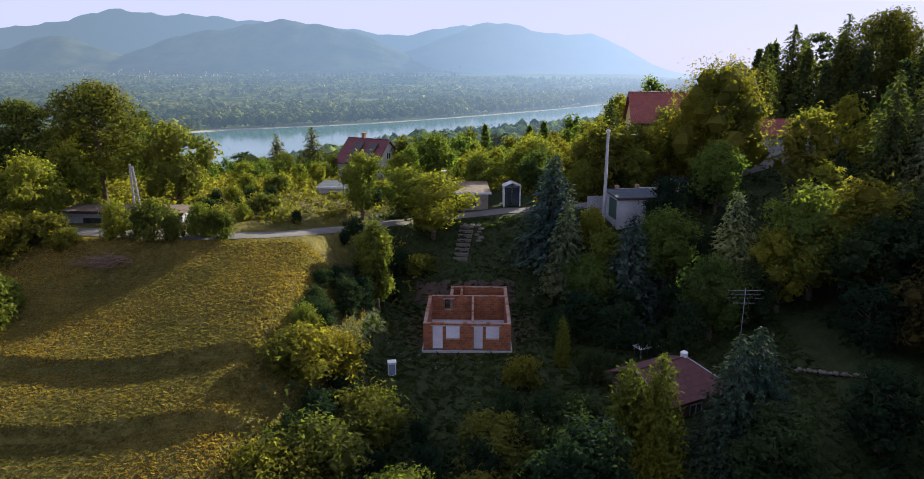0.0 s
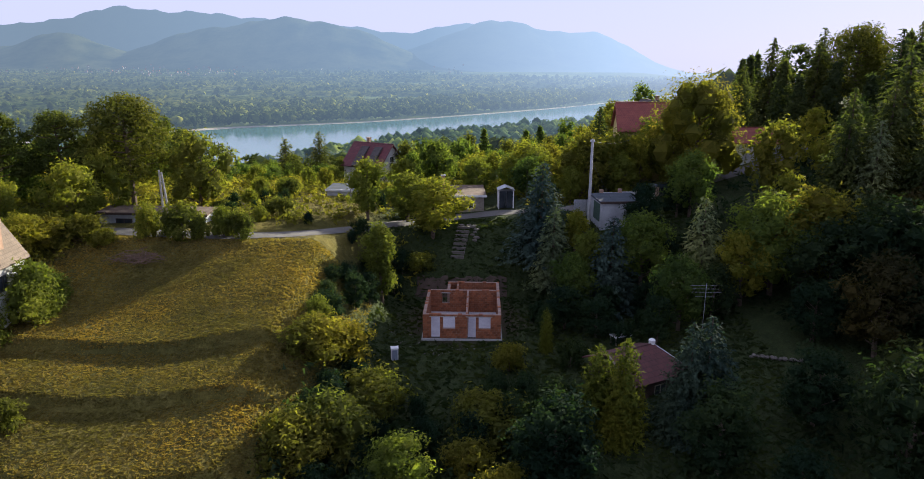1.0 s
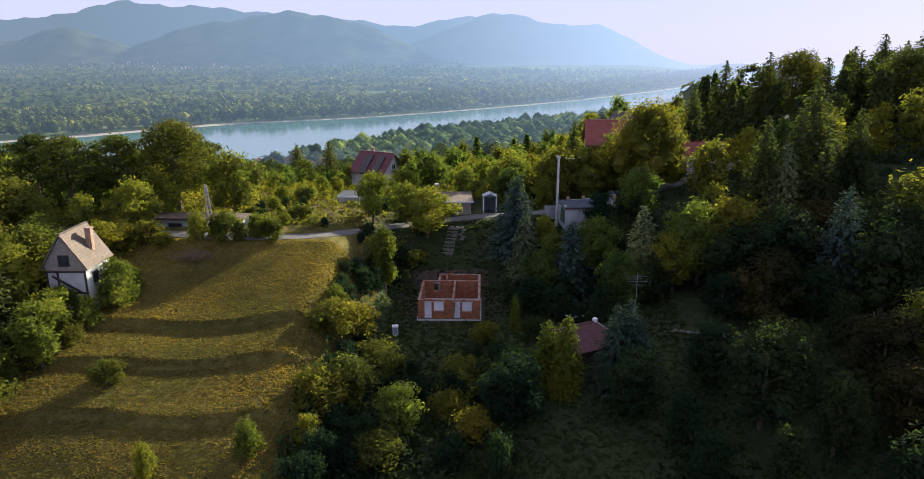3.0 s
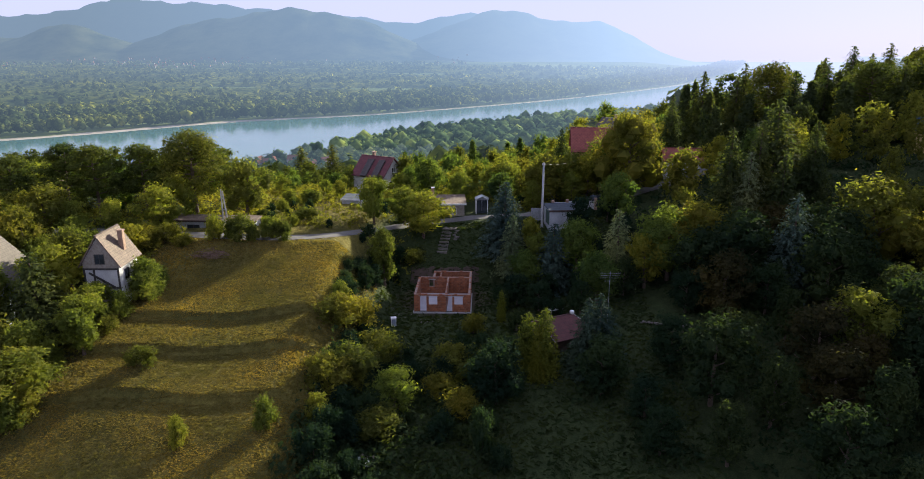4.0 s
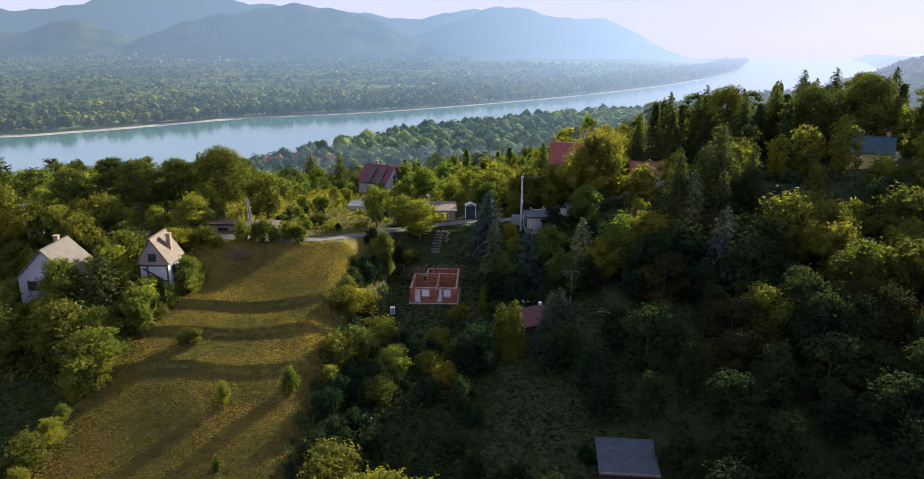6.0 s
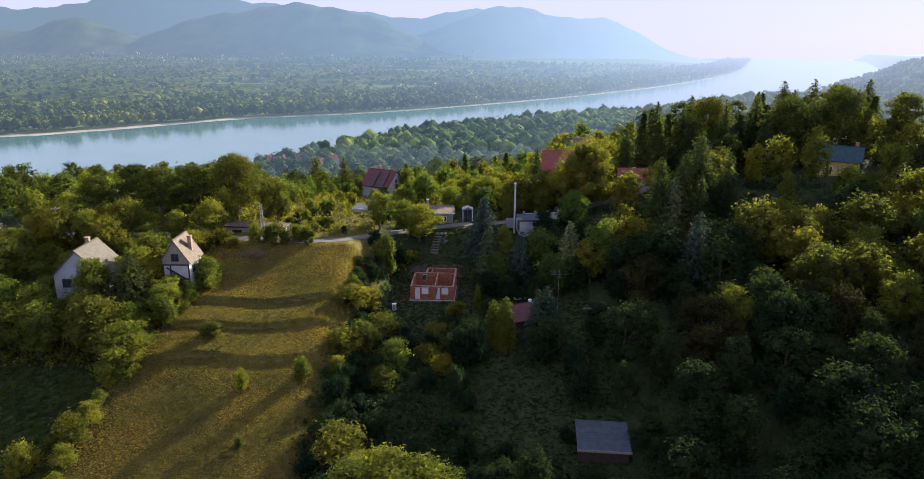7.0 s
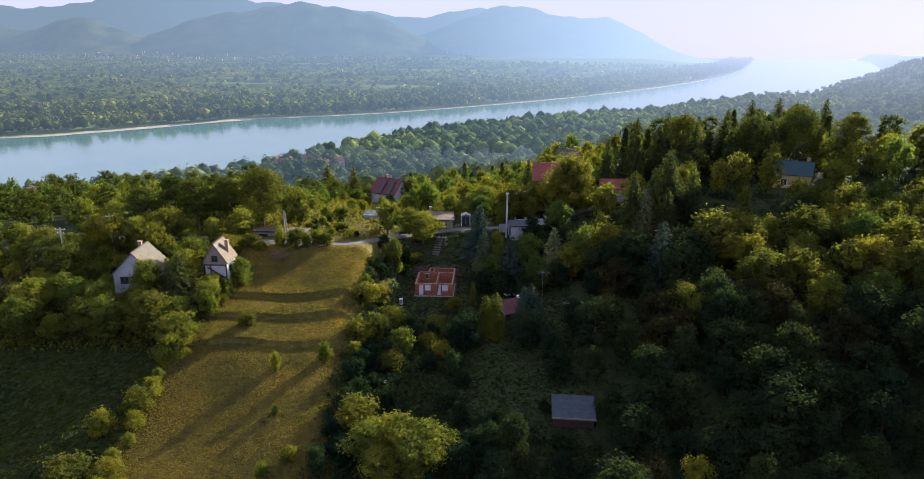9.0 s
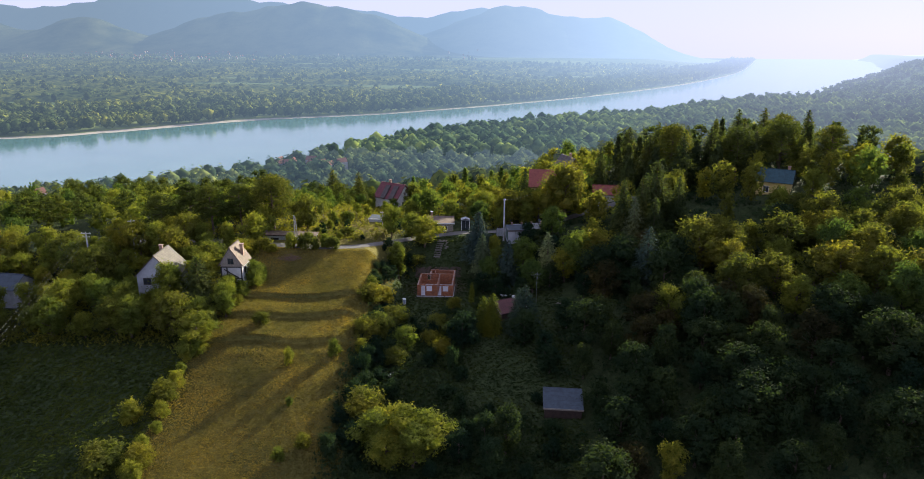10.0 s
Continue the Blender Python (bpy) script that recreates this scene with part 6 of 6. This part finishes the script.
def block_wall(name, x0, y0, x1, y1, openings=(), single=False, height=WALL_H, th=TH):
    """A wall of hollow blocks from one end to the other; openings are (u0, u1, z0, z1) along it."""
    wall = empty(name)
    wall.parent = house
    L = math.hypot(x1 - x0, y1 - y0)
    m = pose(x0, y0, 0, 0, 0, math.degrees(math.atan2(y1 - y0, x1 - x0)))
    wall.matrix_basis = m
    core, blocks, lintels, shared = bmesh.new(), bmesh.new(), [], {}
    rows = int(round(height / COURSE))
    for r in range(rows):
        z0, z1 = r * COURSE, (r + 1) * COURSE
        cut = sorted((a, b) for a, b, s, t in openings if s < z1 - 0.05 and t > z0 + 0.05)
        runs, u = [], 0.0
        for a_, b_ in cut:
            runs.append((u, a_))
            u = b_
        runs.append((u, L))
        for a_, b_ in runs:
            if b_ - a_ < 0.03:
                continue
            box(a_ + 0.004, b_ - 0.004, 0.012, th - 0.012, z0, z1, core)
            u = a_ - (LONG / 2 if r % 2 else 0)
            while u < b_ - 1e-4:
                s, t = max(u, a_), min(u + LONG, b_)
                if t - s > 0.05:
                    dz = rb.uniform(-0.004, 0.004)
                    if r == rows - 1:
                        dz += rb.choice((0, 0, 0, 0.05))
                    if single:
                        key = round(t - s, 2)
                        if key not in shared:
                            bb = box(0, t - s - JOINT, 0, th, 0, COURSE - JOINT)
                            me_ = bpy.data.meshes.new("block")
                            bb.to_mesh(me_)
                            bb.free()
                            me_.materials.append(TERRACOTTA)
                            shared[key] = me_
                        ob_ = new("block", shared[key])
                        ob_.parent = wall
                        ob_.matrix_basis = pose(s + JOINT / 2, rb.uniform(-0.006, 0.002), z0 + JOINT / 2 + dz)
                    else:
                        box(s + JOINT / 2, t - JOINT / 2, rb.uniform(-0.006, 0.002), th + rb.uniform(-0.002, 0.006), z0 + JOINT / 2, z1 - JOINT / 2 + dz, blocks)
                u += LONG
    part("mortar_core", core, MORTAR, wall)["kind"] = "stuff"
    if not single:
        ob_ = part("block_work", blocks, TERRACOTTA, wall)
        ob_["kind"] = "stuff"
    else:
        blocks.free()
    for a_, b_, s, t in openings:
        if t < height - 0.1:
            part("lintel", box(a_ - 0.15, b_ + 0.15, -0.012, th + 0.012, t, t + 0.07), CONCRETE, wall, "pale concrete lintel")
    return wall


FRONT = [(0.78, 1.61, 0.0, 2.10), (1.90, 3.02, 0.93, 2.10), (4.15, 4.95, 0.0, 2.10), (5.22, 6.32, 0.93, 2.10)]
block_wall("front_wall", -3.65, 0.0, 3.65, 0.0, FRONT, True)
block_wall("side_wall", -3.35, 0.30, -3.35, 6.9)
block_wall("side_wall", 3.65, 0.30, 3.65, 9.47)
block_wall("cross_wall", -3.35, 6.9, 3.35, 6.9, [(1.15, 1.9, 0.9, 2.0)])
block_wall("back_wall", -1.7, 9.47, 3.65, 9.47)
block_wall("side_wall", -1.40, 7.2, -1.40, 9.47)
block_wall("partition", 0.55, 0.30, 0.55, 6.9, [(4.6, 5.5, 0, 2.1)], th=0.2)
block_wall("partition", -0.55, 7.2, -0.55, 9.47, th=0.2)

# ---------------------------------------------------------------- lane, steps, poles and small things
def ribbon(name, pts, width, mat, lift=0.03, label="", cat="road"):
    P = curve_points([(p[0], p[1]) for p in pts], 120)
    T = np.gradient(P, axis=0)
    T /= np.linalg.norm(T, axis=1)[:, None]
    Nr = np.column_stack([-T[:, 1], T[:, 0]])
    cols = np.linspace(-0.5, 0.5, 5)
    V = []
    for c_ in cols:
        q = P + Nr * c_ * width * (1 + 0.06 * np.sin(np.arange(120) * 0.7 + c_ * 5))[:, None]
        z_ = ground(q[:, 0], q[:, 1]) + lift + 0.05 * (1 - (2 * c_) ** 2)
        V.append(np.column_stack([q, z_]))
    V = np.vstack(V)
    i = (np.arange(4)[:, None] * 120 + np.arange(119)[None, :]).ravel()
    return tagged(new(name, mesh_np(name, V, np.column_stack([i, i + 120, i + 121, i + 1])[:, ::-1], mat)), label, cat, kind="structure")


ribbon("road", LANE, 2.7, ASPHALT, 0.06, "narrow pale grey lane along the hillside")

steps = empty("garden_steps")
tagged(steps, "worn concrete garden steps climbing to the lane", "steps")
for k in range(9):
    f = k / 8
    sx, sy = -0.95 + 0.75 * f, 15.3 + 4.2 * f
    sz = gz(sx, sy)
    st = box(sx - 0.75, sx + 0.75, sy - 0.24, sy + 0.26, sz - 0.35, sz + 0.1)
    bmesh.ops.rotate(st, cent=(sx, sy, sz), matrix=Matrix.Rotation(radians(-6), 3, "Z"), verts=st.verts)
    part("step", st, STEP, steps)
for k in range(7):
    sx, sy = 1.0 + 0.25 * math.sin(k * 2.1), 17.2 + k * 0.35
    st = bmesh.new()
    bmesh.ops.create_icosphere(st, subdivisions=1, radius=0.28 + 0.06 * math.sin(k * 1.7))
    bmesh.ops.transform(st, matrix=Matrix.Translation((sx, sy, gz(sx, sy) + 0.08)) @ Matrix.Diagonal((1.3, 1, 0.6, 1)), verts=st.verts)
    me_ = bpy.data.meshes.new("stone")
    st.to_mesh(me_)
    st.free()
    me_.materials.append(STEP)
    tagged(new("stone", me_), "grey rough stone beside the garden steps", "stone", "stones by the steps")


def pole(name, label, x, y, h, r0, r1, mat, arms=(), z=None):
    p_ = empty(name, pose(x, y, gz(x, y) if z is None else z))
    part("shaft", tube(bmesh.new(), [(0, 0, -0.8), (0, 0, h)], [r0, r1], 8), mat, p_)
    for za, length, ang in arms:
        bm = box(-length / 2, length / 2, -0.05, 0.05, za - 0.05, za + 0.05)
        bmesh.ops.rotate(bm, cent=(0, 0, za), matrix=Matrix.Rotation(radians(ang), 3, "Z"), verts=bm.verts)
        arm = part("crossarm", bm, STEEL, p_)
        for sgn in (-1, 1):
            q = Matrix.Rotation(radians(ang), 3, "Z") @ Vector((sgn * length * 0.42, 0, 0))
            part("insulator", tube(bmesh.new(), [(q.x, q.y, za + 0.053), (q.x, q.y, za + 0.2)], [0.05, 0.04], 6), WHITE_PAINT, arm)
    return tagged(p_, label, "utility pole")


OLD_POLE = surface("old_pole_wood", (0.19, 0.18, 0.165), (0.31, 0.30, 0.28), 3.0, 0.9, 0.3)
pole("utility_pole", "grey concrete utility pole beside the garage", 14.0, 17.2, 9.2, 0.2, 0.13, CONCRETE, [(8.9, 0.5, 20)], z=7.5)
a_pole = pole("utility_pole", "pale grey A-shaped utility pole beside the outbuilding", -30.75, 8.0, 6.0, 0.14, 0.1, OLD_POLE, z=8.3)
part("shaft", tube(bmesh.new(), [(0.75, 0, -0.8), (0.21, 0, 5.8)], [0.13, 0.1], 8), OLD_POLE, a_pole)
for zr in (1.4, 3.2, 4.8):
    part("rung", box(0.1, 0.6 - 0.07 * zr, -0.04, 0.04, zr - 0.05, zr + 0.05), OLD_POLE, a_pole)
pole("utility_pole", "thin wooden pole beside the lane", -14.4, 23.5, 6.0, 0.11, 0.08, OLD_POLE, [(5.7, 0.8, 10)], z=5.7)
pole("utility_pole", "grey pole with crossarms among the trees", -67.6, -6.6, 8.9, 0.17, 0.12, CONCRETE, [(8.6, 2.0, 0), (7.9, 1.4, 0)])
pole("utility_pole", "grey pole with a short crossarm above the trees", -60.7, -2.1, 8.9, 0.16, 0.11, CONCRETE, [(8.6, 1.3, 30)])

# lattice aerial beside the cabin
ant = empty("aerial", pose(20.3, -5.5, gz(20.3, -5.5)))
part("mast", tube(bmesh.new(), [(0, 0, -0.3), (0, 0, 6.4)], [0.024, 0.02], 6), STEEL, ant)
for k, (za, ln) in enumerate(((6.2, 2.6), (5.9, 2.2), (5.6, 2.6), (5.2, 1.6))):
    part("element", tube(bmesh.new(), [(-ln / 2, 0.03 * k, za), (ln / 2, 0.03 * k, za)], [0.009, 0.009], 5), STEEL, ant)
tagged(ant, "thin metal roof aerial on a mast", "aerial")

# white box with a blue-grey door on the plot
bx = empty("meter_cabinet", pose(-5.8, -4.1, gz(-5.8, -4.1), 0, 0, 12))
part("body", box(-0.3, 0.3, -0.25, 0.25, -0.15, 1.05), WHITE_PAINT, bx)
part("lid", box(-0.34, 0.34, -0.3, 0.3, 1.053, 1.12), WHITE_PAINT, bx)
part("door", box(-0.24, 0.24, -0.275, -0.254, 0.05, 0.95), surface("blue_grey_paint", (0.16, 0.19, 0.25), (0.24, 0.28, 0.34)), bx, "blue-grey door")
tagged(bx, "white metal meter cabinet standing on the plot", "cabinet")

# glazed booth beside the lane
bo = empty("booth", pose(4.9, 28.5, 6.5, 0, 0, 3))
for sx in (-0.95, 0.95):
    for sy in (-0.8, 0.8):
        part("post", box(sx - 0.06, sx + 0.06, sy - 0.06, sy + 0.06, -0.3, 2.3), WHITE_PAINT, bo)
part("roof_slope", slab((1.1, -1.0, 2.3), (1.1, 1.0, 2.3), (0, 1.0, 2.75), (0, -1.0, 2.75), 0.06), STEEL, bo)
part("roof_slope", slab((-1.1, 1.0, 2.3), (-1.1, -1.0, 2.3), (0, -1.0, 2.75), (0, 1.0, 2.75), 0.06), STEEL, bo)
for sx in (-0.46, 0.46):
    part("panel", box(sx - 0.42, sx + 0.42, -0.8, -0.76, 0.0, 2.2), GLASS, bo, "dark panel")
part("panel", box(-0.95, -0.91, -0.7, 0.7, 0.0, 2.2), WHITE_PAINT, bo)
part("panel", box(0.91, 0.95, -0.7, 0.7, 0.0, 2.2), GLASS, bo)
part("panel", box(-0.88, 0.88, 0.76, 0.8, 0.0, 2.2), WHITE_PAINT, bo)
tagged(bo, "small white-framed booth with dark panels", "booth")

# white yard wall with brick pillars above the garage, and a gate
yard = empty("yard_wall", pose(15.9, 20.6, 8.1, 0, 0, 4))
for k in range(3):
    part("wall_panel", box(k * 2.2 + 0.2, k * 2.2 + 2.0, -0.1, 0.1, -0.6, 1.9 + 0.1 * k), WHITE_PLASTER, yard)
for k in range(4):
    part("pillar", box(k * 2.2 - 0.2, k * 2.2 + 0.197, -0.2, 0.2, -0.6, 2.25 + 0.1 * k), CHIMNEY, yard, "brick pillar")
tagged(yard, "white yard wall with brick pillars", "wall")
gate = empty("sheet_gate", pose(13.3, 18.6, 7.6, 0, 0, 3))
for k in range(8):
    part("slat", box(-0.85 + k * 0.21, -0.66 + k * 0.21, -0.03, 0.03, 0.05, 1.95), STEEL, gate)
for zz in (0.4, 1.6):
    part("rail", box(-0.9, 0.9, 0.033, 0.08, zz, zz + 0.1), STEEL, gate)
tagged(gate, "pale grey slatted gate beside the pole", "gate")


def car(x, y, z, rot):
    c_ = empty("parked_car", pose(x, y, z, 0, 0, rot))
    paint = surface("dark_car_paint", (0.012, 0.014, 0.02), (0.03, 0.032, 0.04), 1.0, 0.25, 0)
    body = prism([(-2.1, 0.35), (2.1, 0.35), (2.15, 0.75), (1.35, 0.95), (-1.5, 0.98), (-2.1, 0.9)], -0.85, 0.85)
    bmesh.ops.bevel(body, geom=body.edges[:], offset=0.06, segments=2, affect="EDGES")
    part("body", body, paint, c_)
    cab = prism([(-1.75, 0.985), (1.0, 0.985), (0.35, 1.48), (-1.35, 1.5)], -0.72, 0.72)
    bmesh.ops.bevel(cab, geom=cab.edges[:], offset=0.08, segments=2, affect="EDGES")
    part("cabin_glass", cab, GLASS, c_, "dark windows")
    part("roof_panel", box(-1.3, 0.3, -0.62, 0.62, 1.503, 1.53), paint, c_)
    for sx in (-1.3, 1.3):
        for sy in (-0.86, 0.86):
            w_ = tube(bmesh.new(), [(sx, sy - 0.1, 0.32), (sx, sy + 0.1, 0.32)], [0.32, 0.32], 14)
            w_.faces.new([v for v in w_.verts if v.co.y < sy][::-1])
            part("wheel", w_, BLACK_TIMBER, c_)
    for sy in (-0.6, 0.6):
        part("headlight", box(2.1, 2.17, sy - 0.18, sy + 0.18, 0.6, 0.76), WHITE_PAINT, c_)
    return tagged(c_, "dark parked car on the lane", "car")


car(23.6, 22.4, gz(23.6, 22.4) + 0.12, 20)

# low rubble wall in the wood and scattered things on the plots
rw = empty("retaining_wall")
for k in range(26):
    f = k / 25
    wx, wy = 24.2 + 5.0 * f + 0.1 * math.sin(k * 3.1), -6.6 - 2.2 * f + 0.12 * math.sin(k * 2.2)
    st = bmesh.new()
    bmesh.ops.create_icosphere(st, subdivisions=1, radius=0.17 + 0.06 * math.sin(k * 1.9))
    bmesh.ops.transform(st, matrix=pose(wx, wy, gz(wx, wy) + 0.05 + 0.09 * (k % 3), 20 * math.sin(k), 15 * math.cos(k), 40 * k) @ Matrix.Diagonal((1.3, 1.0, 0.75, 1)), verts=st.verts)
    part("stone", st, STEP, rw)
tagged(rw, "low grey stone retaining wall in shade", "wall")
junk = empty("scrap_pile", pose(-5.6, -29.4, gz(-5.6, -29.4)))
for k in range(9):
    bm = box(-0.5, 0.5, -0.2, 0.2, -0.05, 0.07)
    bmesh.ops.transform(bm, matrix=pose(math.sin(k * 2.2) * 1.1, math.cos(k * 1.7) * 0.6, 0.12 + 0.05 * k, 8 * math.sin(k), 10 * math.cos(k * 3), k * 47), verts=bm.verts)
    part("plank", bm, WHITE_PAINT if k % 3 == 0 else PALE_WOOD, junk)
tagged(junk, "pile of pale scrap boards in the grass", "scrap")

# dark gabled house beyond the yellow one, and a grey-roofed house low in the trees
d_house = gable_house("dark_house", "dark timber house with a steep dark roof", 33.0, 68.0, 9.8, 20, 7.0, 8.0, 4.2, 8.0, DARK_WOOD, ROOF_DARK, 0.5, 0.14, 2.0, chimney=(1.2, 1.0, 8.8))
window(d_house, -0.7, 0.7, 4.4, 5.6, -4.0, WHITE_PAINT)
g_house = gable_house("grey_roofed_house", "small house with a dull grey sheet roof among trees", -80.0, -13.8, 2.4, 84, 5.4, 7.5, 3.4, 5.2, SHADED_WHITE_PLASTER, ROOF_FELT, 0.4, 0.12, 2.0)
window(g_house, -1.0, 0.2, 1.2, 2.4, -2.7, WHITE_PAINT, -1, "window", "y")

# overhead wires from the pole among the trees, each a sagging cable
WIRE = surface("wire_metal", (0.05, 0.05, 0.05), (0.08, 0.08, 0.08), 2.0, 0.8, 0.0)


def cable(a_, b_, sag, r=0.022):
    A_, B_ = Vector(a_), Vector(b_)
    pts = []
    for k in range(25):
        f = k / 24
        p_ = A_.lerp(B_, f)
        p_.z -= sag * 4 * f * (1 - f)
        pts.append(tuple(p_))
    me_ = bpy.data.meshes.new("overhead_wire")
    bm = tube(bmesh.new(), pts, [r] * 25, 4)
    bm.to_mesh(me_)
    bm.free()
    me_.materials.append(WIRE)
    return tagged(new("overhead_wire", me_), "thin bare wire strung from a utility pole", "wire", "overhead wires")


for off in (-0.9, 0.0, 0.9):
    cable((-67.6 + off, -6.6, 13.85), (-57.2 + off, -56, 7.0), 0.5, 0.009)
cable((14.0, 17.2, 16.5), (23.0, 33.8, 15.5), 0.7, 0.012)
# guy wire of the concrete pole
cable((14.0, 17.2, 14.2), (16.4, 16.6, 9.9), 0.05, 0.012)
cable((-60.7, -2.1, 14.5), (-67.6, -6.6, 13.9), 0.2, 0.012)

# heap of cut branches at the meadow's top edge
brush = bmesh.new()
rt = random.Random(9)
for k in range(90):
    a_, tl = rt.uniform(0, 6.28), rt.uniform(-0.5, 0.5)
    px_, py_, pz_ = rt.gauss(0, 0.8), rt.gauss(0, 0.45), rt.uniform(0.05, 0.7)
    ln = rt.uniform(0.5, 1.1)
    dx_, dy_, dz_ = math.cos(a_) * ln, math.sin(a_) * ln, tl * ln
    tube(brush, [(px_ - dx_, py_ - dy_, max(0, pz_ - dz_)), (px_ + dx_ * 0.3, py_ + dy_ * 0.3, pz_ + 0.1), (px_ + dx_, py_ + dy_, max(0, pz_ + dz_))], [0.03, 0.022, 0.006], 4)
me_ = bpy.data.meshes.new("brushwood_heap")
brush.to_mesh(me_)
brush.free()
me_.materials.append(surface("dry_twigs", (0.10, 0.06, 0.04), (0.20, 0.13, 0.09), 3.0, 0.95, 0.2))
heap = new("brushwood_heap", me_)
heap.matrix_basis = pose(-29.3, -0.9, gz(-29.3, -0.9) - 0.05)
tagged(heap, "heap of reddish-brown cut branches on the meadow", "brushwood", kind="stuff")
